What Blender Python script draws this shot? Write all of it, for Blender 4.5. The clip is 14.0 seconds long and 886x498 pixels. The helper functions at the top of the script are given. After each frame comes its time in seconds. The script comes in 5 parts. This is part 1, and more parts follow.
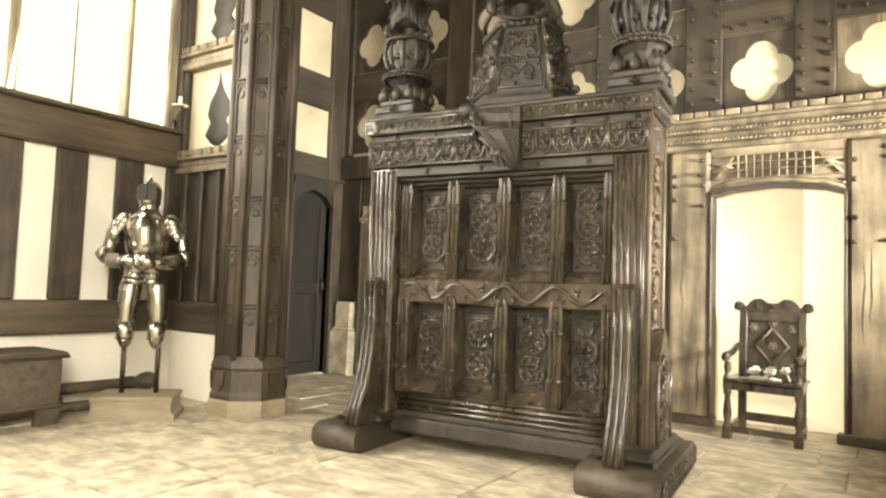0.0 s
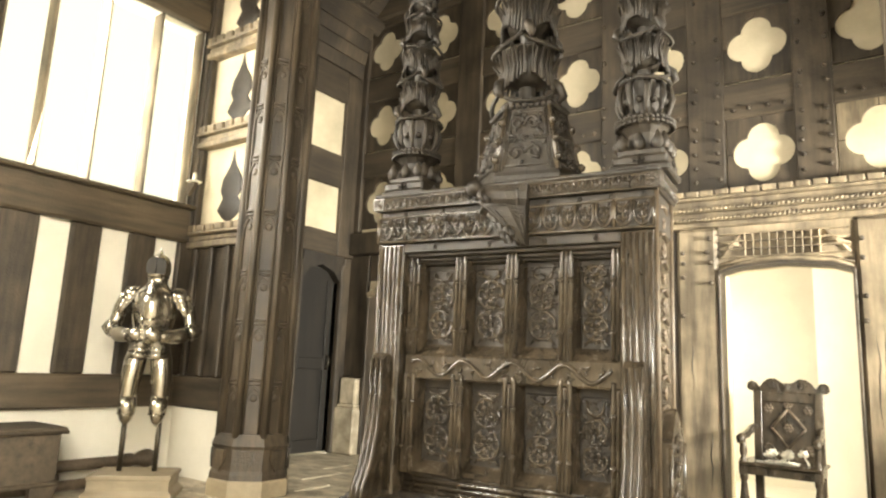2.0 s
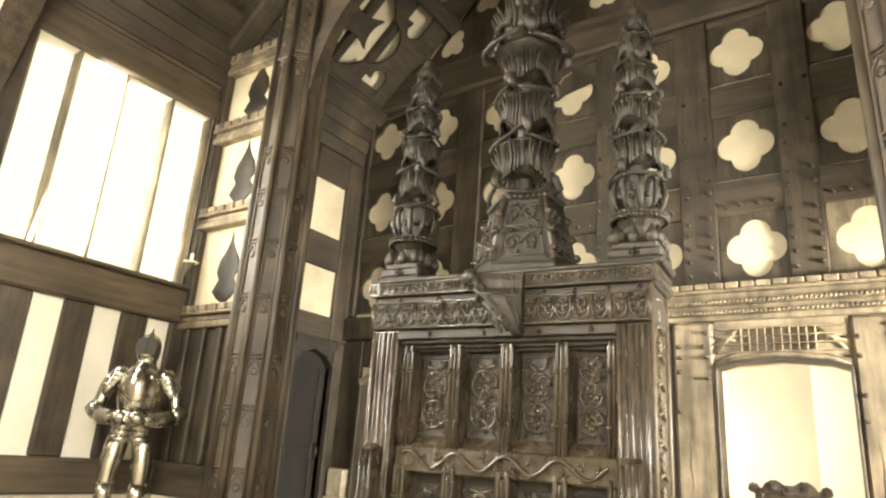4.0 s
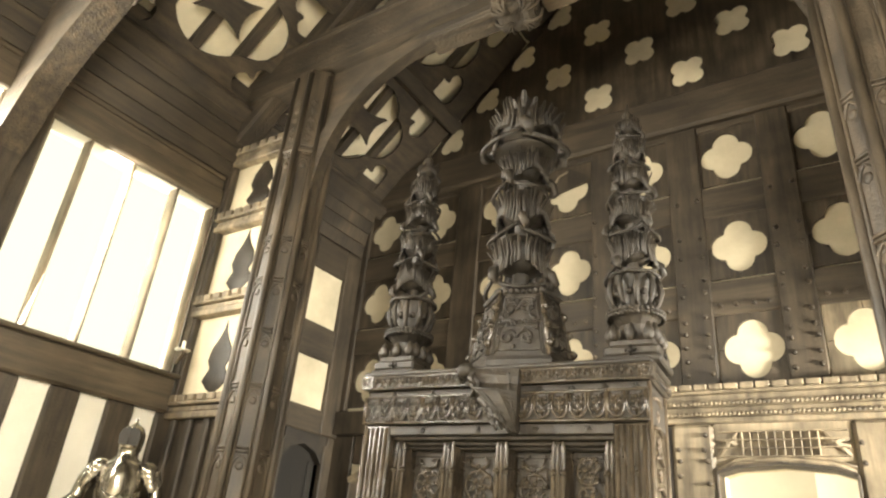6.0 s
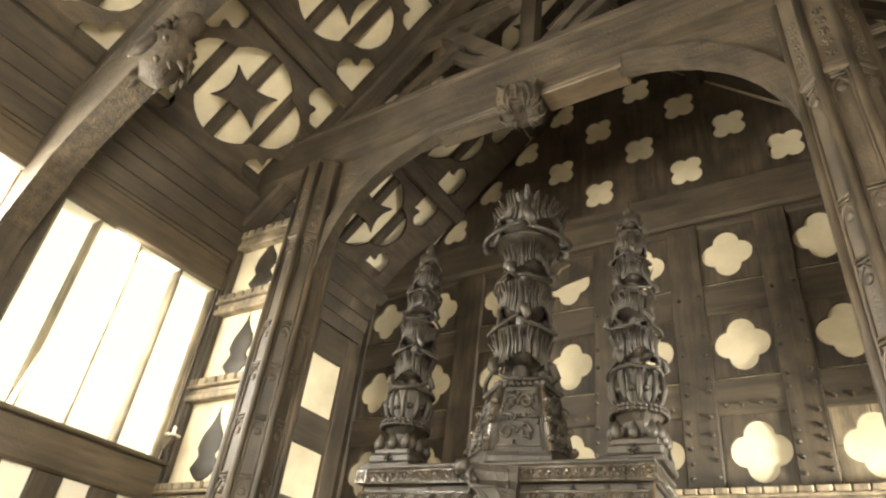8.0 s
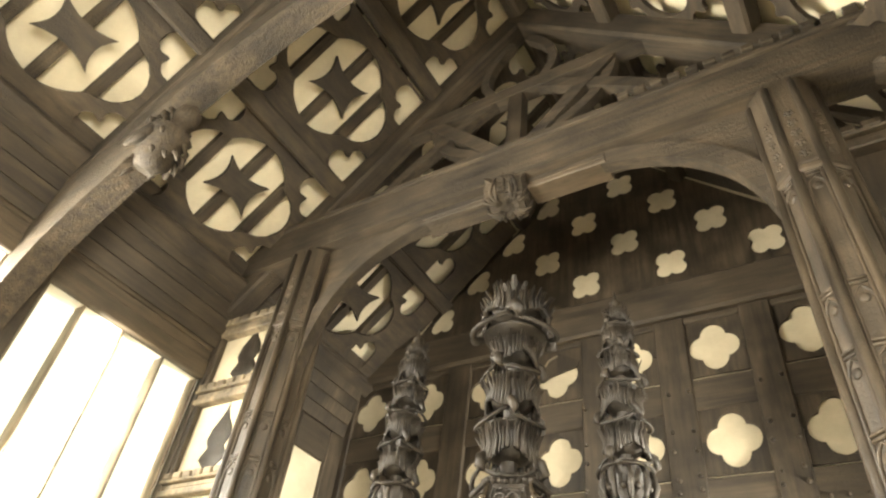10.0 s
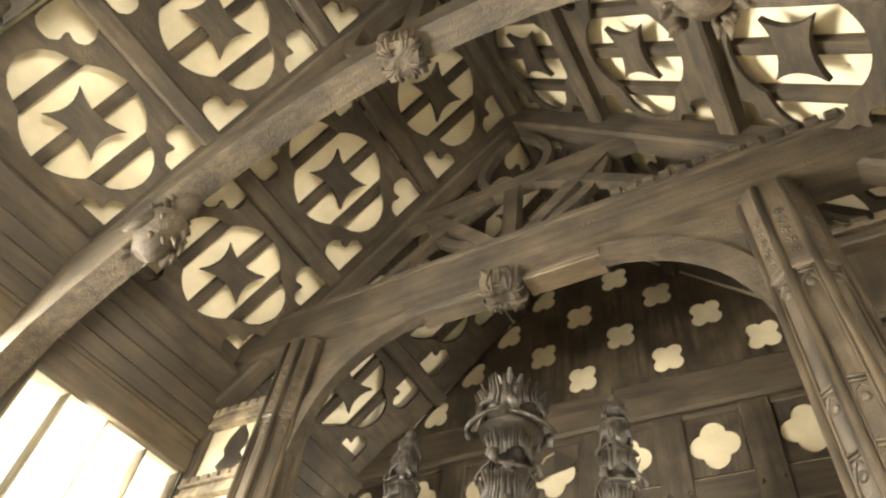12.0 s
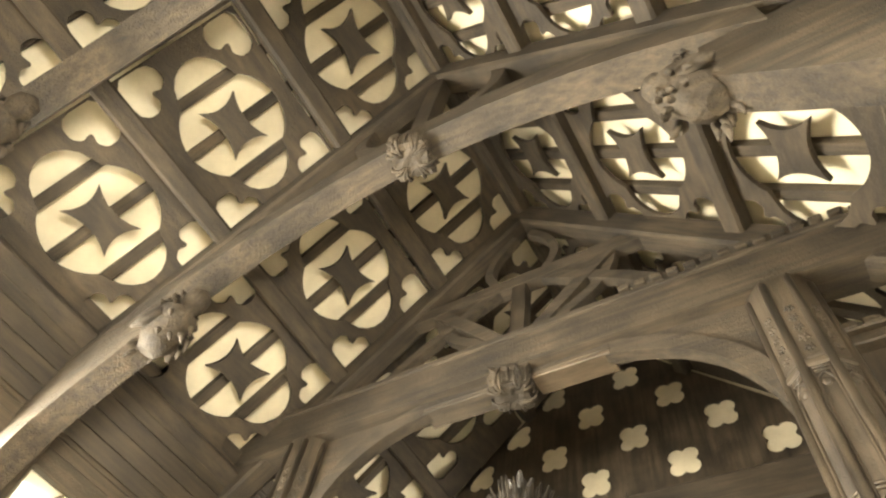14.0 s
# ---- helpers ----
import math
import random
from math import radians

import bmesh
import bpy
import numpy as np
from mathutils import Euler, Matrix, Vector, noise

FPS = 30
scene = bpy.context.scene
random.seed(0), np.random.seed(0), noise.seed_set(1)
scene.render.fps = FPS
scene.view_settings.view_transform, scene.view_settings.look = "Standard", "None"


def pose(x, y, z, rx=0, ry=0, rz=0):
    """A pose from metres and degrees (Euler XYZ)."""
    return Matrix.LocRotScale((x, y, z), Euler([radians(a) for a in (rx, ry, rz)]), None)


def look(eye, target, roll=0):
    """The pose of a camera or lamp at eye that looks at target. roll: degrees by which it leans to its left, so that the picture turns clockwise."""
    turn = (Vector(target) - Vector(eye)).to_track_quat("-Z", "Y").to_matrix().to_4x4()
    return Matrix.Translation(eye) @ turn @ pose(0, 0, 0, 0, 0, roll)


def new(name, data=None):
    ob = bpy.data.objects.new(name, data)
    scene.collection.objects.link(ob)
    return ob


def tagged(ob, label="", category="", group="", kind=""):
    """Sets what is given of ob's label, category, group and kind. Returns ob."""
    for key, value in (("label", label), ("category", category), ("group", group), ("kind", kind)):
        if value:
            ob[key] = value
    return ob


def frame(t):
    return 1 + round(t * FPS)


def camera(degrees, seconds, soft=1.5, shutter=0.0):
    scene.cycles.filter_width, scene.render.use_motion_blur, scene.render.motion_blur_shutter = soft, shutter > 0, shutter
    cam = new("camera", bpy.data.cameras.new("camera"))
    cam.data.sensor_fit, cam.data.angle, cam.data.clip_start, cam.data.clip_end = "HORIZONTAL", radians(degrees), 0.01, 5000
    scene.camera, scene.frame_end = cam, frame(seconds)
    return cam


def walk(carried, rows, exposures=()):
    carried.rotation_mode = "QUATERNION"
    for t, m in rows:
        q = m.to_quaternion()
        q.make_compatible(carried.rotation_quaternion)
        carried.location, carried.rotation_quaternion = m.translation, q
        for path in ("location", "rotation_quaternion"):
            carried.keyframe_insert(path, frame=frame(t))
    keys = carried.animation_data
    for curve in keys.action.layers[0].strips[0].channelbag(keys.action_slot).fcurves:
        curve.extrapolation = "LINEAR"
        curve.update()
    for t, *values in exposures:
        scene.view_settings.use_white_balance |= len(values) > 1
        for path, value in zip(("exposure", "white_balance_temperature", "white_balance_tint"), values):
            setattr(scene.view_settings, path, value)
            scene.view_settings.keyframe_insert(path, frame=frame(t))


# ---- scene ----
# the camera stands in the hall and tilts up from the carved screen to the roof
cam = camera(67.7, 14.0, 2.3)
EXPOSURES = [(0.0, 0.31), (3.0, 0.34), (6.5, 0.26), (8.0, 0.32), (11.0, 0.70), (14.0, 0.96)]
PATH = [
    (0.0, pose(0, 0, 1.07, 93.37, -2.02, 34.05)),
    (0.5, pose(0, 0, 1.07, 95.39, -1.85, 34.17)),
    (1.0, pose(0, 0, 1.07, 96.65, -1.84, 34.29)),
    (1.5, pose(0, 0, 1.07, 98.05, -2.03, 34.47)),
    (2.0, pose(0, 0, 1.07, 99.90, -2.49, 34.63)),
    (2.5, pose(0, 0, 1.07, 101.76, -2.99, 34.66)),
    (3.0, pose(0, 0, 1.07, 103.82, -3.33, 34.42)),
    (5.5, pose(0, 0, 1.07, 113.25, -4.76, 33.29)),
    (6.0, pose(0, 0, 1.07, 115.58, -4.99, 33.13)),
    (6.5, pose(0, 0, 1.07, 117.22, -5.16, 33.09)),
    (7.0, pose(0, 0, 1.07, 118.73, -5.50, 32.96)),
    (7.5, pose(0, 0, 1.07, 121.09, -6.02, 32.71)),
    (8.0, pose(0, 0, 1.07, 123.36, -6.49, 32.44)),
    (10.5, pose(0, 0, 1.07, 133.06, -6.37, 30.85)),
    (11.0, pose(0, 0, 1.07, 134.93, -6.60, 30.42)),
    (11.5, pose(0, 0, 1.07, 137.13, -6.68, 30.28)),
    (12.0, pose(0, 0, 1.07, 139.19, -6.72, 30.25)),
    (12.5, pose(0, 0, 1.07, 141.42, -6.83, 30.48)),
    (13.0, pose(0, 0, 1.07, 143.62, -6.95, 30.66)),
    (13.5, pose(0, 0, 1.07, 145.63, -7.09, 30.74)),
    (14.0, pose(0, 0, 1.07, 147.50, -7.37, 30.51)),
]
walk(cam, PATH, EXPOSURES)

# ---- light ----
world = bpy.data.worlds.new("sky")
world.use_nodes = True
scene.world = world
wn = world.node_tree.nodes
sky = wn.new("ShaderNodeTexSky")
sky.sky_type, sky.sun_disc = "NISHITA", False
sky.sun_elevation, sky.sun_rotation = radians(38), radians(-75)
wn["Background"].inputs["Strength"].default_value = 0.12
world.node_tree.links.new(sky.outputs["Color"], wn["Background"].inputs["Color"])

sun = new("sun", bpy.data.lights.new("sun", "SUN"))
sun.data.energy, sun.data.angle, sun.data.color = 2.0, radians(0.5), (1.0, 0.94, 0.82)
sun.matrix_world = look((-20, 4, 16), (0, 0, 0))


def window_light(name, at, to, w, h, power):
    """Daylight standing in a window's or door's opening."""
    ob = new(name, bpy.data.lights.new(name, "AREA"))
    ob.data.shape, ob.data.size, ob.data.size_y = "RECTANGLE", w, h
    ob.data.energy, ob.data.color = power, (1.0, 0.94, 0.80)
    ob.matrix_world = look(at, to)
    return ob


window_light("daylight_window_dais", (-5.74, 0.1, 3.1), (-4.6, 0.4, 2.9), 2.6, 2.0, 1220)
window_light("daylight_window_west", (-5.72, 2.35, 3.3), (-5.42, 3.35, 3.2), 0.34, 1.6, 100)
window_light("daylight_passage_window", (2.6, 4.6, 1.8), (-0.6, 5.9, 1.9), 0.9, 0.75, 900)
window_light("daylight_window_east", (1.46, -1.6, 2.6), (0.0, -0.5, 1.45), 1.9, 2.2, 640)
# No opening here: an unseen lamp added to brighten the passage.
window_light("daylight_room_beyond", (-2.35, 6.75, 1.5), (-0.5, 6.85, 1.3), 0.7, 2.2, 40)

# ---- materials ----


def material(name, dark, light, rough=0.6, metal=0.0, grain=(6, 6, 6), fine=40, bump=0.25, stain=0.35, coat=0.0, dist=0.01, patch=1.7):
    """Two-scale noise between two colours, a stretched grain, roughness wear and fine relief."""
    m = bpy.data.materials.new(name)
    m.use_nodes = True
    nt = m.node_tree
    n, l = nt.nodes, nt.links
    b = n["Principled BSDF"]
    tc = n.new("ShaderNodeTexCoord")
    info = n.new("ShaderNodeObjectInfo")
    mp = n.new("ShaderNodeMapping")
    mp.inputs["Scale"].default_value = grain
    off = n.new("ShaderNodeVectorMath")
    off.operation = "MULTIPLY_ADD"
    off.inputs[1].default_value = (7.3, 3.1, 5.7)
    l.new(info.outputs["Random"], off.inputs[0])
    l.new(tc.outputs["Object"], off.inputs[2])
    l.new(off.outputs[0], mp.inputs["Vector"])
    g = n.new("ShaderNodeTexNoise")
    g.inputs["Scale"].default_value, g.inputs["Detail"].default_value, g.inputs["Roughness"].default_value = 1.0, 7, 0.65
    l.new(mp.outputs[0], g.inputs["Vector"])
    big = n.new("ShaderNodeTexNoise")
    big.inputs["Scale"].default_value, big.inputs["Detail"].default_value = patch, 6
    l.new(off.outputs[0], big.inputs["Vector"])
    fn = n.new("ShaderNodeTexNoise")
    fn.inputs["Scale"].default_value, fn.inputs["Detail"].default_value = fine, 4
    l.new(off.outputs[0], fn.inputs["Vector"])
    ramp = n.new("ShaderNodeValToRGB")
    ramp.color_ramp.elements[0].position, ramp.color_ramp.elements[1].position = 0.3, 0.72
    ramp.color_ramp.elements[0].color, ramp.color_ramp.elements[1].color = (*dark, 1), (*light, 1)
    l.new(g.outputs["Fac"], ramp.inputs["Fac"])
    st = n.new("ShaderNodeMapRange")
    st.inputs["From Min"].default_value, st.inputs["From Max"].default_value = 0.35, 0.65
    st.inputs["To Min"].default_value, st.inputs["To Max"].default_value = 1.0 - stain, 1.0 + stain * 0.4
    l.new(big.outputs["Fac"], st.inputs["Value"])
    mul = n.new("ShaderNodeVectorMath")
    mul.operation = "SCALE"
    l.new(ramp.outputs["Color"], mul.inputs[0])
    l.new(st.outputs[0], mul.inputs["Scale"])
    l.new(mul.outputs[0], b.inputs["Base Color"])
    rr = n.new("ShaderNodeMapRange")
    rr.inputs["To Min"].default_value, rr.inputs["To Max"].default_value = max(0.05, rough - 0.15), min(1.0, rough + 0.15)
    l.new(g.outputs["Fac"], rr.inputs["Value"])
    l.new(rr.outputs[0], b.inputs["Roughness"])
    b.inputs["Metallic"].default_value = metal
    b.inputs["Coat Weight"].default_value = coat
    add = n.new("ShaderNodeMath")
    add.operation = "ADD"
    l.new(g.outputs["Fac"], add.inputs[0])
    l.new(fn.outputs["Fac"], add.inputs[1])
    bp = n.new("ShaderNodeBump")
    bp.inputs["Strength"].default_value, bp.inputs["Distance"].default_value = bump, dist
    l.new(add.outputs[0], bp.inputs["Height"])
    l.new(bp.outputs[0], b.inputs["Normal"])
    return m


OAK_V = material("old_oak_upright", (0.020, 0.015, 0.0095), (0.085, 0.064, 0.041), 0.55, 0, (16, 16, 1.2), 60, 0.5, 0.55, 0.0, 0.01, 2.6)
OAK_X = material("old_oak_beam", (0.024, 0.018, 0.011), (0.092, 0.069, 0.044), 0.62, 0, (1.2, 14, 14), 60, 0.5)
OAK_Y = material("old_oak_purlin", (0.04, 0.03, 0.018), (0.13, 0.097, 0.06), 0.65, 0, (14, 1.2, 14), 60, 0.5)
# Darker copy of the purlin oak: shade on coving and bay rails, put into colour.
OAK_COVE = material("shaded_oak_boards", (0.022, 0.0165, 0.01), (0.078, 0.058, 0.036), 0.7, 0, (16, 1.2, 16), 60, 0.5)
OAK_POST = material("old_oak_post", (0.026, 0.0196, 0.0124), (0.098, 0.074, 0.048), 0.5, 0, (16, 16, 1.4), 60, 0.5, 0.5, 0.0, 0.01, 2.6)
VISOR = material("visor_shade_dark", (0.012, 0.0095, 0.006), (0.028, 0.022, 0.015), 0.6, 0, (9, 9, 9), 60, 0.2)
OAK_RX = material("roof_oak_beam", (0.021, 0.0155, 0.0093), (0.094, 0.07, 0.043), 0.75, 0, (1.3, 20, 20), 60, 0.9, 0.5, 0.0, 0.014, 2.3)
OAK_RY = material("roof_oak_brace", (0.022, 0.0162, 0.0098), (0.08, 0.059, 0.036), 0.75, 0, (15, 3, 15), 60, 0.8, 0.45)
OAK_PALE = material("worn_lit_pale_oak", (0.075, 0.058, 0.038), (0.38, 0.305, 0.2), 0.6, 0, (8, 8, 0.9), 70, 0.4, 0.5, 0.0, 0.010, 2.6)
OAK_CARVED = material("polished_carved_oak", (0.018, 0.0138, 0.009), (0.082, 0.063, 0.0415), 0.24, 0, (14, 14, 5), 80, 0.4, 0.5, 0.2, 0.008, 3.0)
OAK_DULL = material("weathered_shaded_carved_oak", (0.011, 0.0085, 0.0056), (0.046, 0.0354, 0.0235), 0.48, 0, (22, 22, 9), 90, 0.8, 0.5, 0.0, 0.008, 5.0)
OAK_CHEST = material("chest_oak", (0.05, 0.037, 0.023), (0.15, 0.11, 0.07), 0.5, 0, (3, 12, 12), 60, 0.4)
# Near-black oak: the west door's recess shade, put into its colour.
OAK_RECESS = material("recess_shaded_oak_door", (0.006, 0.0048, 0.0034), (0.017, 0.0135, 0.0095), 0.55, 0, (14, 14, 1.2), 60, 0.4)
PLASTER = material("lime_plaster", (0.75, 0.705, 0.59), (0.83, 0.785, 0.67), 0.9, 0, (3, 3, 3), 25, 0.15, 0.08)
PLASTER_OLD = material("soot_toned_plaster", (0.52, 0.45, 0.31), (0.66, 0.58, 0.41), 0.9, 0, (3, 3, 3), 25, 0.2, 0.2)
PLASTER_ROOF = material("cream_roof_plaster", (0.62, 0.55, 0.39), (0.75, 0.67, 0.49), 0.9, 0, (3, 3, 3), 25, 0.2, 0.15)
STONE = material("flagstone", (0.30, 0.255, 0.175), (0.60, 0.52, 0.385), 0.55, 0, (9, 9, 9), 60, 0.22, 0.42, 0.0, 0.006, 3.6)
MORTAR = material("floor_joint", (0.36, 0.31, 0.22), (0.52, 0.45, 0.33), 0.9, 0, (9, 9, 9), 50, 0.4)
STEEL = material("polished_steel", (0.30, 0.28, 0.24), (0.58, 0.54, 0.46), 0.24, 1.0, (5, 5, 5), 50, 0.06, 0.25)
IRON = material("dark_iron", (0.05, 0.042, 0.03), (0.1, 0.085, 0.06), 0.45, 0.8, (9, 9, 9), 60, 0.2)
PLINTH = material("painted_plinth", (0.28, 0.225, 0.145), (0.44, 0.36, 0.24), 0.5, 0, (2, 9, 9), 50, 0.2)
GLASS_DAY = bpy.data.materials.new("bright_sky_outside")
GLASS_DAY.use_nodes = True
_e = GLASS_DAY.node_tree.nodes["Principled BSDF"]
_e.inputs["Emission Color"].default_value, _e.inputs["Emission Strength"].default_value = (1.0, 0.95, 0.66, 1), 1.15
_e.inputs["Base Color"].default_value = (0, 0, 0, 1)

# ---- mesh tools ----


def box(bm, x0, x1, y0, y1, z0, z1, m=None):
    """A box between two corners, turned by m."""
    vs = [bm.verts.new((x, y, z)) for x in (x0, x1) for y in (y0, y1) for z in (z0, z1)]
    for f in ((0, 1, 3, 2), (4, 6, 7, 5), (0, 4, 5, 1), (2, 3, 7, 6), (0, 2, 6, 4), (1, 5, 7, 3)):
        bm.faces.new([vs[i] for i in f])
    if m is not None:
        for v in vs:
            v.co = m @ v.co
    return vs


def cut_box(bm, x0, x1, y0, y1, z0, z1, c=0.01, m=None):
    """A box with its edges chamfered."""
    part_bm = bmesh.new()
    box(part_bm, x0, x1, y0, y1, z0, z1)
    c = min(c, 0.45 * min(abs(x1 - x0), abs(y1 - y0), abs(z1 - z0)))
    bmesh.ops.recalc_face_normals(part_bm, faces=part_bm.faces)
    bmesh.ops.bevel(part_bm, geom=part_bm.edges[:], offset=c, segments=1, affect="EDGES")
    merge(bm, part_bm, m)


def merge(bm, other, m=None):
    """Adds a second bmesh, placed by m, and frees it."""
    made = {}
    for v in other.verts:
        made[v] = bm.verts.new(m @ v.co if m is not None else v.co)
    for f in other.faces:
        g = bm.faces.new([made[v] for v in f.verts])
        g.smooth = f.smooth
    other.free()


def lathe(bm, profile, n=16, m=None, sx=1.0, sy=1.0, smooth=True):
    """Turns (radius, height) pairs about z."""
    rings = []
    for r, z in profile:
        ring = []
        for i in range(n):
            a = 2 * math.pi * i / n
            v = Vector((max(r, 0.0004) * math.cos(a) * sx, max(r, 0.0004) * math.sin(a) * sy, z))
            ring.append(bm.verts.new(m @ v if m is not None else v))
        rings.append(ring)
    for a, b in zip(rings, rings[1:]):
        for i in range(n):
            f = bm.faces.new((a[i], a[(i + 1) % n], b[(i + 1) % n], b[i]))
            f.smooth = smooth
    bm.faces.new(rings[0][::-1])
    bm.faces.new(rings[-1])


def tube(bm, path, r, n=6, m=None, taper=None):
    """A round bar along points; taper gives a factor per point."""
    pts = [Vector(p) for p in path]
    rings = []
    for i, p in enumerate(pts):
        d = (pts[min(i + 1, len(pts) - 1)] - pts[max(i - 1, 0)]).normalized()
        u = d.orthogonal().normalized() if i == 0 else (u - d * u.dot(d)).normalized()
        w = d.cross(u)
        k = r * (taper[i] if taper else 1)
        ring = []
        for j in range(n):
            a = 2 * math.pi * j / n
            v = p + (u * math.cos(a) + w * math.sin(a)) * k
            ring.append(bm.verts.new(m @ v if m is not None else v))
        rings.append(ring)
    for a, b in zip(rings, rings[1:]):
        for j in range(n):
            f = bm.faces.new((a[j], a[(j + 1) % n], b[(j + 1) % n], b[j]))
            f.smooth = True
    bm.faces.new(rings[0][::-1])
    bm.faces.new(rings[-1])


def plate(bm, outer, holes=(), depth=0.04, m=None):
    """A board in the xy plane with holes cut through it, depth thick along z, placed by m."""
    part_bm = bmesh.new()
    edges = []
    for loop in (outer, *holes):
        vs = [part_bm.verts.new((x, y, 0)) for x, y in loop]
        edges += [part_bm.edges.new((vs[i], vs[(i + 1) % len(vs)])) for i in range(len(vs))]
    made = bmesh.ops.triangle_fill(part_bm, edges=edges, use_beauty=True, use_dissolve=False, normal=(0, 0, 1))
    faces = [g for g in made["geom"] if isinstance(g, bmesh.types.BMFace)]
    out = bmesh.ops.extrude_face_region(part_bm, geom=faces)
    for g in out["geom"]:
        if isinstance(g, bmesh.types.BMVert):
            g.co.z += depth
    bmesh.ops.recalc_face_normals(part_bm, faces=part_bm.faces)
    merge(bm, part_bm, m)


def mesh_of(name, bm, mat):
    bmesh.ops.recalc_face_normals(bm, faces=bm.faces)
    me = bpy.data.meshes.new(name)
    bm.to_mesh(me)
    bm.free()
    me.materials.append(mat)
    return me


def part(name, bm, mat, parent=None, label=""):
    """Links a bmesh as one mesh object, under a thing or under a part."""
    ob = new(name, mesh_of(name, bm, mat))
    ob.parent = parent
    return tagged(ob, label)


def thing(name, at, label, category, group="", kind="", turn=0):
    ob = new(name)
    ob.matrix_basis = pose(*at, 0, 0, turn)
    return tagged(ob, label, category, group, kind)


def quatrefoil(cx, cy, w, h, n=9, off=0.55):
    """Four round lobes about a centre; w and h are its half width and half height."""
    r = 1 - off
    q = off / math.sqrt(2)
    d = (q + math.sqrt(max(r * r - q * q, 0))) / math.sqrt(2)
    half = math.atan2(d, d - off)
    pts = []
    for k in range(4):
        a = k * math.pi / 2
        for i in range(n - 1):
            b = a + (2 * i / (n - 1) - 1) * half
            pts.append((cx + w * (off * math.cos(a) + r * math.cos(b)), cy + h * (off * math.sin(a) + r * math.sin(b))))
    return pts


def saltire(cx, cy, w, h, n=7, off=0.52):
    """Four lobes set on the diagonals."""
    c = math.sqrt(0.5)
    return [(cx + w * c * (x - y), cy + h * c * (x + y)) for x, y in quatrefoil(0, 0, 1, 1, n, off)]


FRONT = Matrix(((1, 0, 0, 0), (0, 0, -1, 0), (0, 1, 0, 0), (0, 0, 0, 1)))  # board x,y to world x,z, thickness towards the camera
SIDE = Matrix(((0, 0, 1, 0), (1, 0, 0, 0), (0, 1, 0, 0), (0, 0, 0, 1)))  # board x,y to world y,z, thickness towards +x

# ---- the hall ----
XW, XE, YN, YS = -5.6, 1.5, 6.0, -4.5   # west wall, east wall, end wall, wall behind the camera
XC, ZP, RIDGE = -2.05, 5.1, 8.6         # roof centre line, wall plate, ridge
TRUSS = (3.68, 1.62, -0.38, -2.4)
SLOPE = 44


def piece(name, mat, parent, label="", *boxes, chamfer=0.012):
    bm = bmesh.new()
    for b in boxes:
        cut_box(bm, *b, chamfer)
    return part(name, bm, mat, parent, label)


def structure(name, label, category):
    return tagged(new(name), label, category, "", "structure")


# floor
bm = bmesh.new()
box(bm, XW - 0.3, XE + 0.3, YS - 0.3, YN + 2.6, -0.3, -0.014)
floor = tagged(part("floor", bm, MORTAR), "worn pale stone flagged floor with open joints", "floor", "", "structure")

# end wall with one arched doorway and one low doorway
DOOR = [(-1.26, -0.3), (-1.26, 1.945), (-1.12, 1.99), (-0.78, 2.02), (-0.43, 1.985), (-0.29, 1.935), (-0.29, -0.3)]
LOW = [(-5.24, -0.3), (-5.24, 1.84), (-5.02, 1.94), (-4.77, 1.98), (-4.5, 1.94), (-4.3, 1.84), (-4.3, -0.3)]
wall_north = structure("wall_north", "timber-framed end wall with pale plaster and quatrefoil panels", "wall")
bm = bmesh.new()
plate(bm, [(XW - 0.3, -0.3), *[p for p in LOW], *[p for p in DOOR], (XE + 0.3, -0.3), (XE + 0.3, 4.95), (XC, 8.75), (XW - 0.3, 4.95)],
      (), 0.28, Matrix.Translation((0, YN + 0.3, 0)) @ FRONT)
part("plaster", bm, PLASTER_OLD, wall_north, "soot-toned lime plaster")

# west wall: openings for two windows and a door
bm = bmesh.new()
for y0, y1, z0, z1 in ((YS - 0.3, -1.3, -0.3, 5.05), (-1.3, 1.54, -0.3, 2.1), (-1.3, 1.54, 4.25, 5.05), (1.54, 1.87, -0.3, 5.05),
                       (1.87, 3.66, -0.3, 2.43), (1.87, 3.66, 4.25, 5.05), (3.66, 5.2, -0.3, 5.05), (5.2, 5.81, 2.2, 5.05), (5.81, YN + 0.3, -0.3, 5.05)):
    box(bm, XW - 0.24, XW - 0.02, y0, y1, z0, z1)
wall_west = tagged(part("wall_west", bm, PLASTER), "white plastered timber-framed side wall with tall windows", "wall", "", "structure")
# east wall with two unseen windows, the passage one sized to shape the light
bm = bmesh.new()
plate(bm, [(YS - 0.3, -0.3), (YN + 0.3, -0.3), (YN + 0.3, 5.05), (YS - 0.3, 5.05)],
      [[(4.2, 1.3), (5.22, 1.3), (5.22, 2.4), (4.2, 2.4)], [(-2.6, 1.4), (0.2, 1.4), (0.2, 3.8), (-2.6, 3.8)]],
      0.24, Matrix.Translation((XE, 0, 0)) @ SIDE)
tagged(part("wall_east", bm, PLASTER), "white plastered side wall of the hall", "wall", "", "structure")
bm = bmesh.new()
plate(bm, [(XW - 0.3, -0.3), (XE + 0.3, -0.3), (XE + 0.3, 4.95), (XC, 8.75), (XW - 0.3, 4.95)], (), 0.25,
      Matrix.Translation((0, YS, 0)) @ FRONT)
tagged(part("wall_south", bm, PLASTER_OLD), "plain plastered wall behind the hall", "wall", "", "structure")

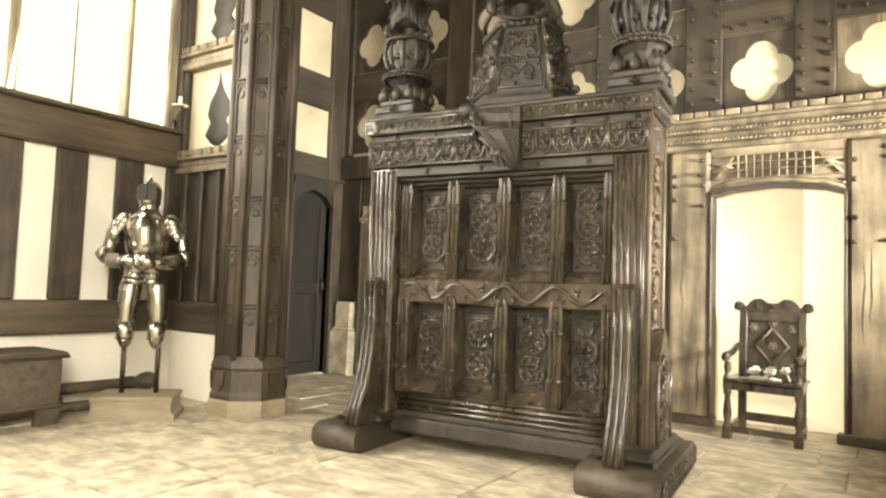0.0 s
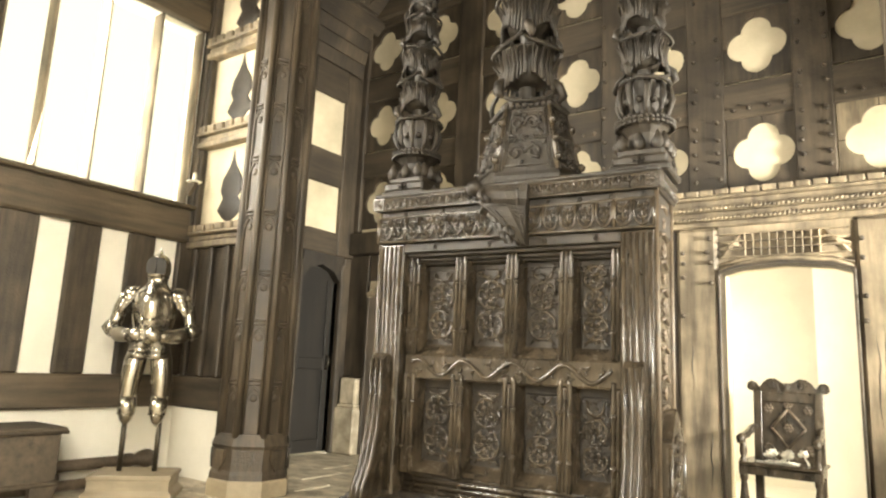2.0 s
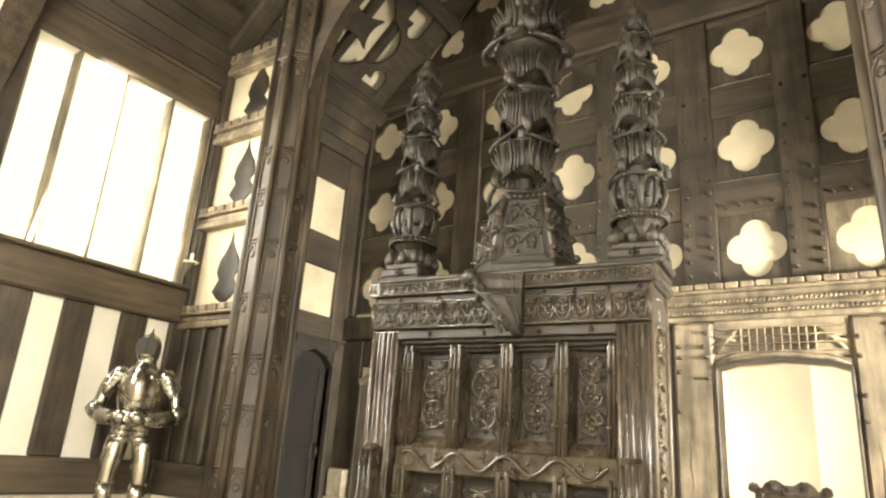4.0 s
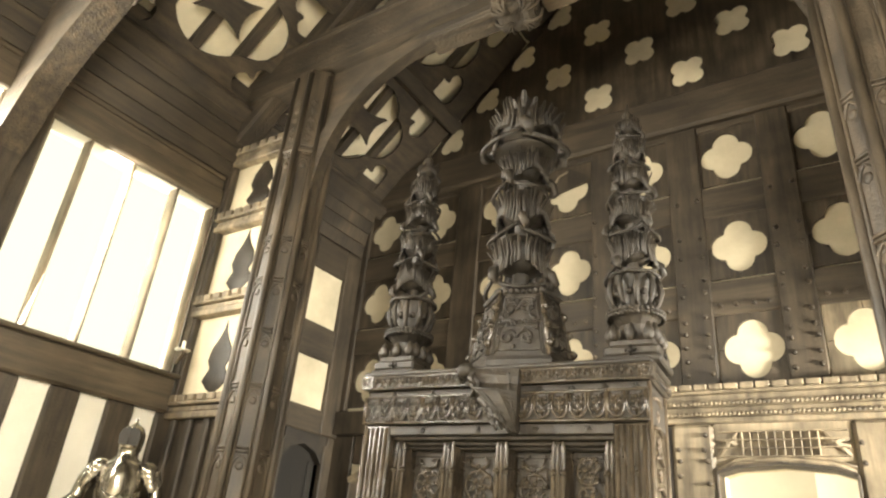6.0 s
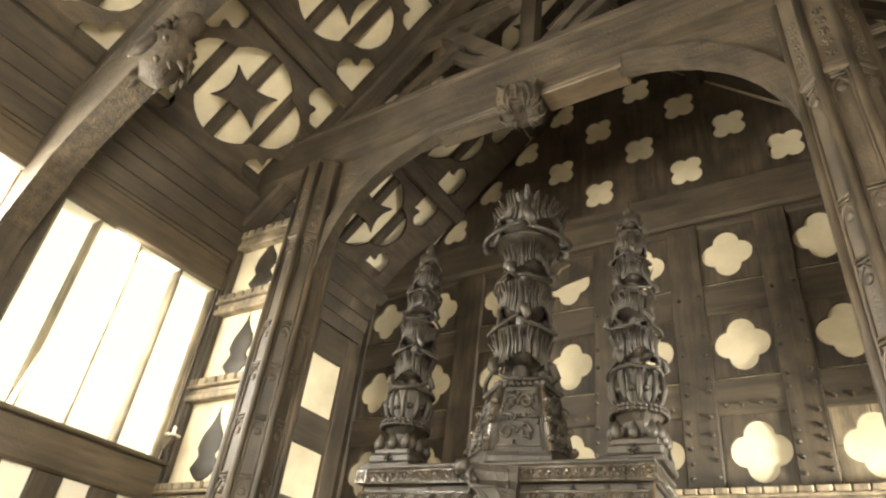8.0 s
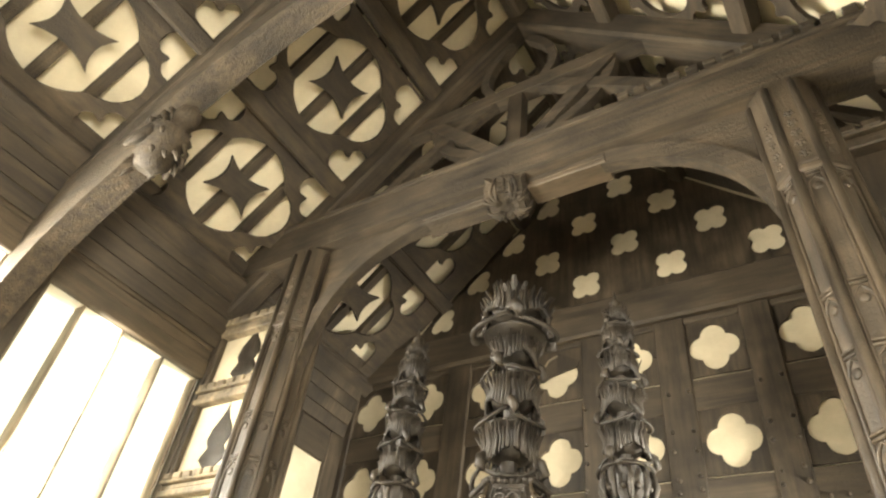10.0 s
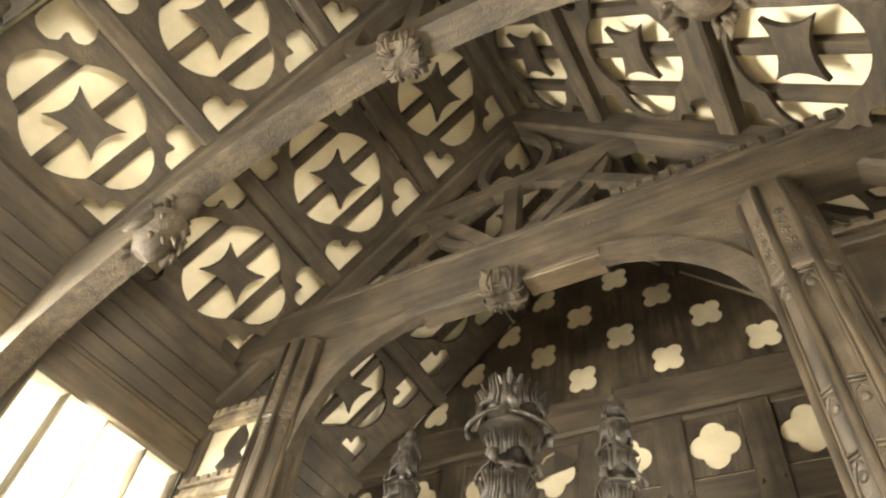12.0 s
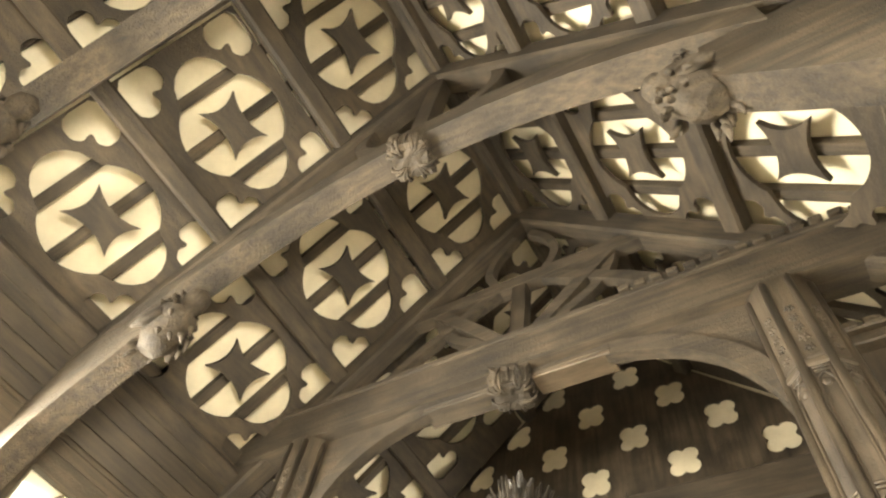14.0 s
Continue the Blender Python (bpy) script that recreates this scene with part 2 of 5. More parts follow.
# ceiling: plaster between the rafters, both slopes in one mesh
bm = bmesh.new()
for s in (-1, 1):
    box(bm, -0.2, 5.35, YS - 0.3, YN + 0.3, 0.19, 0.3,
        Matrix.Translation((XC, 0, RIDGE)) @ (Matrix.Identity(4) if s > 0 else Matrix.Scale(-1, 4, (1, 0, 0))) @ pose(0, 0, 0, 0, SLOPE, 0))
tagged(part("ceiling", bm, PLASTER_ROOF), "pale plaster between dark rafters under the roof", "ceiling", "", "structure")


def slope(s):
    """Frame on a roof slope: x down the slope from the ridge, y along the hall, z outwards; s = -1 west, 1 east."""
    m = Matrix.Translation((XC, 0, RIDGE)) @ pose(0, 0, 0, 0, SLOPE, 0)
    return m if s > 0 else Matrix.Translation((XC, 0, 0)) @ Matrix.Scale(-1, 4, (1, 0, 0)) @ Matrix.Translation((-XC, 0, 0)) @ m



# ---- roof timbers ----
roof_frame = structure("roof_frame", "dark oak roof of trusses, purlins and cusped wind braces", "roof timbers")


def mesh_ob(name, me, parent, m, label=""):
    ob = new(name, me)
    ob.parent, ob.matrix_basis = parent, m
    return tagged(ob, label)


def shared(fn, mat, name):
    bm = bmesh.new()
    fn(bm)
    return mesh_of(name, bm, mat)


def turned(m, s):
    """The slope frame without a mirrored scale: x still runs down the slope."""
    return Matrix.Translation((XC, 0, RIDGE)) @ (pose(0, 0, 0, 0, SLOPE, 0) if s > 0 else pose(0, 0, 0, 0, SLOPE, 180) ) @ m


def lobed(ru, ry, lobe, shift, n=44):
    """A round opening with one smaller lobe on either side of it."""
    pts = []
    for i in range(n):
        a = 2 * math.pi * i / n
        c, s = math.cos(a), math.sin(a)
        r = 1 / math.sqrt((c / ru) ** 2 + (s / ry) ** 2)
        for k in (-1, 1):
            q = (s * k * shift) ** 2 - shift ** 2 + lobe ** 2
            if q > 0:
                r = max(r, s * k * shift + math.sqrt(q))
        pts.append((r * c, r * s))
    return pts


def corner_hole(su, sy, hu, hy, cy=0.0):
    """A heart-like opening in a panel's corner."""
    base = [(0.0, 0.0), (0.33, 0.0), (0.40, 0.08), (0.40, 0.19), (0.33, 0.25), (0.26, 0.23), (0.235, 0.235), (0.23, 0.26), (0.25, 0.33), (0.19, 0.40), (0.08, 0.40), (0.0, 0.33)]
    base = [p for a, c in zip(base, base[1:] + base[:1]) for p in ((a[0] * 0.8 + c[0] * 0.2, a[1] * 0.8 + c[1] * 0.2), (a[0] * 0.2 + c[0] * 0.8, a[1] * 0.2 + c[1] * 0.8))]
    pts = [(su * (hu - 0.02 - x), cy + sy * (hy - 0.02 - y)) for x, y in base]
    return pts if su * sy > 0 else pts[::-1]


def brace_board(hu, hy, lo=None, hi=None):
    """A cusped board; lo and hi are its ends along the hall where they run past the openings."""
    lo, hi = -hy if lo is None else lo, hy if hi is None else hi
    def fn(bm):
        plate(bm, [(-hu, lo), (hu, lo), (hu, hi), (-hu, hi)],
              [lobed(0.535, 0.47, 0.305, 0.385), *[corner_hole(a, b, hu, hy) for a in (-1, 1) for b in (-1, 1)]], 0.045)
    return fn


def star(bm):
    tips = [(0.21, 0.275), (-0.20, 0.27), (-0.21, -0.275), (0.20, -0.28)]
    mids = [(0.0, 0.12), (-0.055, 0.0), (0.0, -0.12), (0.055, 0.0)]
    pts = []
    for k in range(4):
        pts += bezier(tips[k], mids[k], tips[(k + 1) % 4], 6)[:-1]
    plate(bm, pts, (), 0.06)


def bezier(p0, p1, p2, n=9):
    return [((1 - t) ** 2 * p0[0] + 2 * t * (1 - t) * p1[0] + t * t * p2[0], (1 - t) ** 2 * p0[1] + 2 * t * (1 - t) * p1[1] + t * t * p2[1])
            for t in [i / n for i in range(n + 1)]]


BRACE = shared(brace_board(0.69, 0.88), OAK_RY, "wind_brace")
BRACE_END = {s: shared(brace_board(0.69, 0.88, *sorted((-s * 0.98, s * 1.19))), OAK_RY, "wind_brace") for s in (-1, 1)}
STAR = shared(star, OAK_RY, "star")
RAFTER = shared(lambda bm: cut_box(bm, 0, 5.1, -0.055, 0.055, 0, 0.1, 0.006), OAK_RX, "rafter")
BAYS = [(3.86, 5.92), (1.84, 3.56), (-0.16, 1.53), (-2.18, -0.5), (-4.4, -2.55)]
for s in (-1, 1):
    for y0, y1 in BAYS:
        for k in (-1, 0, 1):
            mesh_ob("rafter", RAFTER, roof_frame, turned(Matrix.Translation((-0.05, s * ((y0 + y1) / 2 + 0.44 * k + (0.14 if s > 0 else 0.03)), 0.085)), s))
    for k, u in enumerate((0.06, 1.52, 3.12, 4.66)):
        bm = bmesh.new()
        cut_box(bm, -0.10, 0.10, YS, YN, -0.13, 0.06, 0.025)
        ob = part("purlin", bm, OAK_RY, roof_frame)
        ob.matrix_basis = turned(Matrix.Translation((u, 0, 0)), s)
        if s < 0:
            ob.matrix_basis = ob.matrix_basis @ Matrix.Translation((0, -(YS + YN), 0))
    for y0, y1 in BAYS:
        for u in ((0.80, 2.28, 3.82) if s > 0 else (0.775, 2.34, 3.87)):
            end = y1 > 5
            mid = 4.82 if end else (y0 + y1) / 2 + (0.09 if s > 0 else 0.015)
            m = turned(Matrix.Translation((u, s * mid, 0)), s)
            k = 1.0 if end else (y1 - y0 + 0.16) / 1.76
            mesh_ob("wind_brace", BRACE_END[s] if end else BRACE, roof_frame, m @ Matrix.Diagonal((1.0, k, 1.0, 1.0)))
            mesh_ob("star", STAR, roof_frame, m @ Matrix.Translation((0, 0, -0.008)))


def arc_pts(x0, x1, z_mid, drop, n=14):
    """Points of a low arch from x0 to x1."""
    c, h = (x0 + x1) / 2, (x1 - x0) / 2
    return [(x0 + (x1 - x0) * i / n, z_mid - drop * abs(((x0 + (x1 - x0) * i / n) - c) / h) ** 2.0) for i in range(n + 1)]


def beam_at(name, y, width, outline, mat=OAK_RX, parent=None, label=""):
    """A timber in the plane of a truss: outline in x and z, width along the hall."""
    bm = bmesh.new()
    plate(bm, outline, (), width, Matrix.Translation((0, y + width / 2, 0)) @ FRONT)
    bmesh.ops.bevel(bm, geom=[e for e in bm.edges if e.calc_face_angle(0) > 1.2], offset=0.02, segments=1, affect="EDGES")
    return part(name, bm, mat, parent or roof_frame, label)


def bent(bm, path, half, y, width):
    """A curved timber along (x, z) points."""
    up, down = [], []
    for i, (x, z) in enumerate(path):
        a, b = Vector(path[max(i - 1, 0)]), Vector(path[min(i + 1, len(path) - 1)])
        d = (b - a).normalized()
        up.append((x - d.y * half, z + d.x * half))
        down.append((x + d.y * half, z - d.x * half))
    plate(bm, up + down[::-1], (), width, Matrix.Translation((0, y + width / 2, 0)) @ FRONT)


def boss(x, y, z, r):
    """A carved square boss of curling leaves on the underside of a beam."""
    bm = bmesh.new()
    m = Matrix.Translation((x, y, z)) @ pose(0, 0, 0, 0, 0, 12)
    core = bmesh.new()
    bmesh.ops.create_cube(core, size=1.0)
    bmesh.ops.subdivide_edges(core, edges=core.edges[:], cuts=5, use_grid_fill=True)
    for v in core.verts:
        c = v.co.copy()
        v.co = Vector((c.x * r * 1.75, c.y * r * 1.75, 0.04 + c.z * 0.24))
        v.co *= 1.0 - 0.16 * max(abs(c.x), abs(c.y)) * (1 if c.z < -0.3 else 0)
        v.co += noise.noise_vector(c * 4.5 + Vector((x, y, z))) * 0.03
    merge(bm, core, m)
    for i in range(4):
        a = math.radians(45 + 90 * i)
        for w in (-0.5, -0.2, 0.2, 0.5):
            tube(bm, [(r * k * math.cos(a + w * q), r * k * math.sin(a + w * q), dz) for k, q, dz in ((0.35, 0.2, -0.085), (0.75, 0.6, -0.09), (1.02, 0.9, -0.06), (1.1, 1.0, 0.02))], 0.015, 5, m, (0.5, 1.0, 1.2, 0.5))
    for f in range(4):
        for w in (-0.6, 0.0, 0.6):
            tube(bm, [(r * 0.88, r * w, -0.05), (r * 0.93, r * w * 0.9, 0.03), (r * 0.86, r * w * 0.6, 0.13)], 0.016, 5, m @ pose(0, 0, 0, 0, 0, 90 * f), (0.6, 1.2, 0.5))
    part("boss", bm, OAK_RX, roof_frame, "carved leaf boss")


def figure(x, y, z, s):
    """A weathered carved bracket figure at a hammer beam's end, as a plain shape with two flat wings."""
    bm = bmesh.new()
    lathe(bm, [(0.07, -0.2), (0.13, -0.1), (0.12, 0.05), (0.15, 0.14), (0.06, 0.2), (0.09, 0.27), (0.08, 0.35), (0.02, 0.4)], 10,
          Matrix.Translation((x, y, z)) @ pose(0, 0, 0, 0, -s * 25, 0))
    for k in (-1, 1):
        lathe(bm, [(0.02, -0.16), (0.09, -0.05), (0.1, 0.08), (0.03, 0.2)], 8, Matrix.Translation((x + s * 0.06, y + k * 0.12, z + 0.05)) @ pose(0, 0, 0, 20 * k, -s * 20, 0), 1.0, 0.5)
    rnd = random.Random(int(y * 100) + s)
    for i in range(44):
        a, zz = rnd.uniform(0, 6.28), rnd.uniform(-0.2, 0.34)
        r0 = 0.13 if zz < 0.16 else 0.085
        p = Vector((x + r0 * math.cos(a), y + r0 * math.sin(a), z + zz))
        tube(bm, [p, p + Vector((0.035 * math.cos(a), 0.035 * math.sin(a), -0.03)), p + Vector((0.05 * math.cos(a + 0.4), 0.05 * math.sin(a + 0.4), -0.085))], 0.019, 5, None, (0.8, 1.1, 0.3))
    bmesh.ops.scale(bm, vec=(1.22, 1.22, 1.22), space=Matrix.Translation((-x, -y, -z)), verts=bm.verts[:])
    part("bracket_figure", bm, OAK_RX, roof_frame, "weathered carved bracket figure")


for y in TRUSS:
    spere = y > 3
    # principal rafters
    for s in (-1, 1):
        bm = bmesh.new()
        cut_box(bm, 0.0 if s > 0 else 0.14, 4.95, -0.13 - 0.003 * s, 0.13 + 0.003 * s, -0.26 - 0.004 * s, 0.05 - 0.002 * s, 0.03)
        ob = part("principal_rafter", bm, OAK_RX, roof_frame)
        ob.matrix_basis = turned(Matrix.Translation((0, s * y, 0)), s)
    if spere:
        continue
    bm = bmesh.new()
    low = arc_pts(XC - 2.75, XC + 2.75, 6.37, 1.13)
    high = [(x, z + 0.30) for x, z in low]
    beam_at("arched_collar", y, 0.27, low + high[::-1], OAK_RX)
    for s in (-1, 1):
        low_edge = [(3.53, 3.2), (3.36, 3.7), (3.1, 4.25), (2.85, 4.52), (2.6, 4.74), (2.36, 4.95), (2.36, 5.32), (3.53, 5.32)]
        if s > 0:  # the eastern beams are deeper
            low_edge = [(3.53, 2.95), (3.36, 3.45), (3.1, 4.0), (2.85, 4.25), (2.6, 4.50), (2.36, 4.77), (2.3, 4.95), (2.36, 5.32), (3.53, 5.32)]
        beam_at("hammer_beam", y, 0.24, [(XC + s * a, z) for a, z in low_edge][::-s], OAK_RX)
        figure(XC + s * 2.22, y, 5.05 if s < 0 else 4.95, s)
        beam_at("wall_post", y, 0.2, [(XC + s * 3.54, 0.6), (XC + s * 3.36, 0.6), (XC + s * 3.36, 5.1), (XC + s * 3.54, 5.1)][::s], OAK_V)
        bm = bmesh.new()
        bent(bm, bezier((XC + s * 0.1, 6.75), (XC + s * 1.0, 6.9), (XC + s * 0.75, 7.65)), 0.07, y, 0.12)
        part("strut", bm, OAK_RX, roof_frame)
    boss(XC - 0.02, y, 6.34, 0.2)
    beam_at("king_post", y, 0.16, [(XC - 0.09, 6.6), (XC + 0.09, 6.6), (XC + 0.09, 8.5), (XC - 0.09, 8.5)], OAK_V)

# spere truss: cambered tie beam, arch braces, struts above it
ys = TRUSS[0]
low = [(x, 5.50 - 0.06 * ((x - XC) / 3.2) ** 2) for x in [XC - 3.6 + 0.3 * i for i in range(25)]]
high = [(x, z + 0.5) for x, z in low]
beam_at("tie_beam", ys, 0.36, low + high[::-1], OAK_RX, None, "heavy cambered oak tie beam")
bm = bmesh.new()
cut_box(bm, XC - 3.4, XC + 3.4, ys - 0.21, ys - 0.17, 5.89, 5.95, 0.01)
for i in range(16):
    cut_box(bm, XC + 1.1 + i * 0.145, XC + 1.2 + i * 0.145, ys - 0.24, ys - 0.17, 5.96, 6.02, 0.008)
part("cresting", bm, OAK_RX, roof_frame)
for s in (-1, 1):
    bm = bmesh.new()
    bent(bm, [(XC + s * 2.2, 3.95)] + bezier((XC + s * 2.14, 4.2), (XC + s * 1.98, 5.27), (XC + s * 0.85, 5.44), 12), 0.08, ys - 0.04, 0.12)
    part("arch_brace", bm, OAK_RX, roof_frame)
    top = bezier((XC + s * 2.16, 4.3), (XC + s * 2.0, 5.29), (XC + s * 0.85, 5.47), 10)
    bm = bmesh.new()
    plate(bm, (top + [(XC + s * 0.85, 5.52), (XC + s * 2.2, 5.52), (XC + s * 2.2, 4.3)])[::s], (), 0.09, Matrix.Translation((0, ys + 0.045, 0)) @ FRONT)
    part("spandrel", bm, OAK_RX, roof_frame)
    bm = bmesh.new()
    cut_box(bm, *sorted((XC + s * 0.2, XC + s * 0.92)), ys - 0.11, ys + 0.11, 5.402, 5.49, 0.015)
    part("soffit_block", bm, OAK_RX, roof_frame)
    bm = bmesh.new()
    cut_box(bm, *sorted((XC + s * 0.2, XC + s * 0.92)), ys - 0.115, ys + 0.115, 5.355, 5.4, 0.01)
    part("soffit_board", bm, OAK_CHEST if s > 0 else OAK_RX, roof_frame, "pale replaced length of soffit" if s > 0 else "")
    bm = bmesh.new()
    bent(bm, bezier((XC + s * 0.1, 6.0), (XC + s * 0.55, 6.5), (XC + s * 1.15, 7.1)), 0.07, ys, 0.13)
    bent(bm, bezier((XC + s * 1.7, 5.95), (XC + s * 1.3, 6.4), (XC + s * 0.15, 7.05)), 0.06, ys, 0.11)
    part("strut", bm, OAK_RX, roof_frame)
beam_at("upper_collar", ys, 0.15, [(XC - 1.58, 6.93), (XC + 1.58, 6.93), (XC + 1.42, 7.10), (XC - 1.42, 7.10)], OAK_RX)
beam_at("king_post", ys, 0.14, [(XC - 0.08, 5.98), (XC + 0.08, 5.98), (XC + 0.08, 6.92), (XC - 0.08, 6.92)], OAK_V)
for s in (-1, 1):
    bm = bmesh.new()
    bent(bm, bezier((XC + s * 0.12, 6.12), (XC + s * 0.95, 6.35), (XC + s * 1.02, 6.92)), 0.055, ys + 0.02, 0.1)
    part("curved_strut", bm, OAK_RX, roof_frame)
    bm = bmesh.new()
    bent(bm, bezier((XC + s * 0.3, 7.12), (XC + s * 0.6, 7.5), (XC + s * 0.1, 8.0)), 0.05, ys, 0.1)
    part("curved_strut", bm, OAK_RX, roof_frame)
boss(XC - 0.02, ys - 0.04, 5.36, 0.2)

# wall plates
for x0, x1 in ((XW - 0.28, XW + 0.02), (XE - 0.02, XE + 0.28)):
    bm = bmesh.new()
    cut_box(bm, x0, x1, YS, YN, 4.85, 5.1, 0.02)
    part("wall_plate", bm, OAK_RY, roof_frame)

# ---- end wall timbers ----
QX = (-0.075, -0.92, -1.785, -2.61, -3.475, -4.35, -5.19)          # columns of quatrefoils
QZ = (2.99, 3.985, 4.985)
QLEAN = (0.025, 0.0, -0.022)                       # the old wall leans a little
FACE = YN - 0.02                                   # face of the boards


def quarter_board(sx, sz):
    """A quarter of a pierced panel, cut round its lobes, with a fine joint to its neighbours."""
    W, H, w, h, g = 0.292, 0.32, 0.243, 0.264, 0.004
    def fn(bm):
        q = [(x, z) for x, z in quatrefoil(0, 0, w, h, 13, 0.48) if x >= g and z >= g]
        q.sort(key=lambda a: math.atan2(a[1], a[0]))
        pts = [(w, g)] + q + [(g, h), (g, H), (W, H), (W, g)]
        pts = [(sx * x, sz * z) for x, z in pts]
        plate(bm, pts[::-1] if sx * sz > 0 else pts, (), 0.035, FRONT)
    return fn


QUARTERS = {mat: [shared(quarter_board(a, c), mat, "panel_board") for a in (-1, 1) for c in (-1, 1)] for mat in (OAK_V, OAK_PALE)}
JOINT = shared(lambda bm: [box(bm, -0.014, 0.014, 0.004, 0.01, z0, z1) for z0, z1 in ((0.26, 0.32), (-0.32, -0.26))] + [box(bm, x0, x1, 0.004, 0.01, -0.014, 0.014) for x0, x1 in ((0.239, 0.292), (-0.292, -0.239))], OAK_V, "joint_batten")
PEG = shared(lambda bm: lathe(bm, [(0.021, -0.01), (0.019, 0.034), (0.009, 0.046)], 6, pose(0, 0, 0, 90, 0, 0)), OAK_V, "peg")
for col in QX:
    for z, lean in zip(QZ, QLEAN):
        x = col + lean
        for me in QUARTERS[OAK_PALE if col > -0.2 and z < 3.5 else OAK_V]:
            mesh_ob("panel_board", me, wall_north, Matrix.Translation((x, YN + 0.03 - random.uniform(0, 0.004), z)))
        mesh_ob("joint_batten", JOINT, wall_north, Matrix.Translation((x, YN + 0.006, z)))
for i, x in enumerate(QX):
    nx = QX[i + 1] + 0.295 if i < 6 else XW
    piece("stud", OAK_V, wall_north, "", (nx - 0.02, x - 0.275, FACE - 0.03, YN + 0.05, 2.63, 5.38))
    for z in QZ:
        piece("rail", OAK_X, wall_north, "", (x - 0.293, x + 0.293, FACE - 0.012, YN + 0.05, z + 0.322, z + 0.652 if z < 4.5 else 5.38))
    if i < 4:
        for z in (2.78, 2.9, 3.02, 3.14, 3.27, 3.52, 3.64, 3.9, 4.1, 4.5):
            for dx in (-0.515, -0.325):
                mesh_ob("peg", PEG, wall_north, Matrix.Translation((x + dx + random.uniform(-0.01, 0.01), FACE - 0.03, z + random.uniform(-0.02, 0.02))))
        for dx in (-0.2, -0.07, 0.08, 0.2):
            mesh_ob("peg", PEG, wall_north, Matrix.Translation((x + dx, FACE - 0.012, QZ[0] + 0.40)))
piece("stud", OAK_V, wall_north, "", (QX[0] + 0.295, QX[0] + 0.54, FACE - 0.03, YN + 0.05, 2.63, 5.38), (QX[0] + 0.545, XE, FACE, YN + 0.05, 2.63, 5.38))
piece("gable_beam", OAK_X, wall_north, "heavy oak beam under the gable", (XW, XE, FACE - 0.09, YN + 0.05, 5.38, 5.84), chamfer=0.03)
# gable boarding with small quatrefoils; its paler oak stands in for fill light
rows = [(6.185, -0.22), (6.695, -0.73), (7.205, -0.22), (7.70, -0.73), (8.2, -1.24)]
GP = []
for z, x0 in rows:
    n = 0
    while True:
        x = x0 - 1.02 * n
        lim = (RIDGE - z) / 0.966 - 0.2
        if x < XC - lim:
            break
        if x < XC + lim:
            GP.append((x, z))
        n += 1
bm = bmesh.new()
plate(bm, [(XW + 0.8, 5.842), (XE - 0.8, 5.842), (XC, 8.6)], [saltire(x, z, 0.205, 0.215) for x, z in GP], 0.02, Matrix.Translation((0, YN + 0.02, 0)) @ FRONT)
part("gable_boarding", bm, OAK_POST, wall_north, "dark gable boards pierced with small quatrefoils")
# a broken panel patched with a dark board
bm = bmesh.new()
plate(bm, [(-2.88, 5.03), (-2.64, 5.30), (-2.36, 5.12), (-2.40, 5.05), (-2.70, 4.985), (-2.80, 4.93)], (), 0.012, Matrix.Translation((0, YN - 0.006, 0)) @ FRONT)
part("patch", bm, OAK_V, wall_north)
# Pale bar down the patch's left side: its lit edge, added as a shape.
bm = bmesh.new()
tube(bm, [(-2.87, YN - 0.025, 5.0), (-2.72, YN - 0.03, 5.2), (-2.62, YN - 0.025, 5.24)], 0.014, 5)
part("loose_batten", bm, OAK_PALE, wall_north)

# cornice over the doors
bm = bmesh.new()
for y0, z0, z1 in ((0.10, 2.34, 2.39), (0.13, 2.39, 2.415), (0.11, 2.415, 2.47), (0.15, 2.47, 2.50), (0.12, 2.50, 2.575), (0.16, 2.575, 2.605)):
    cut_box(bm, -2.0, XE, YN - y0, YN + 0.05, z0, z1, 0.01)
# Western length in dark oak: the gloom behind the screen, put into colour.
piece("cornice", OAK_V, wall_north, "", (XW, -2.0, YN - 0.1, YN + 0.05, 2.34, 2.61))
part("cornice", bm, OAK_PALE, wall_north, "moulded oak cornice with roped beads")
bm = bmesh.new()
for z, y0 in ((2.403, 0.145), (2.487, 0.165)):
    x = -2.0
    while x < XE:
        lathe(bm, [(0.004, -0.022), (0.016, -0.01), (0.016, 0.01), (0.004, 0.022)], 6, Matrix.Translation((x, YN - y0, z)) @ pose(0, 0, 0, 0, 60, 0))
        x += 0.034
part("roped_bead", bm, OAK_PALE, wall_north)
x = -1.95
BLOCK = shared(lambda bm: cut_box(bm, -0.055, 0.055, -0.17, 0, 0, 0.05, 0.008), OAK_PALE, "cresting_block")
while x < XE - 0.06:
    mesh_ob("cresting_block", BLOCK, wall_north, Matrix.Translation((x, YN, 2.607)))
    x += 0.123

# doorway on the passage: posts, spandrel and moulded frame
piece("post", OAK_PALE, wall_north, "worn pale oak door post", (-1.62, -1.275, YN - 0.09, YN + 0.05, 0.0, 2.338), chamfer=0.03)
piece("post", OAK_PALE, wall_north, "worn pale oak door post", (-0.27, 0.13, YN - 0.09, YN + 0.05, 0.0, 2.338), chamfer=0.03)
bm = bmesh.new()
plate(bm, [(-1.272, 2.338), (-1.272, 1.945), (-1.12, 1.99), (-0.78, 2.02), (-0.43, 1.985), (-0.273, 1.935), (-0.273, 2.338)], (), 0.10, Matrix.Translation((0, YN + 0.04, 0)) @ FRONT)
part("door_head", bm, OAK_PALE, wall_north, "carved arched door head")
bm = bmesh.new()
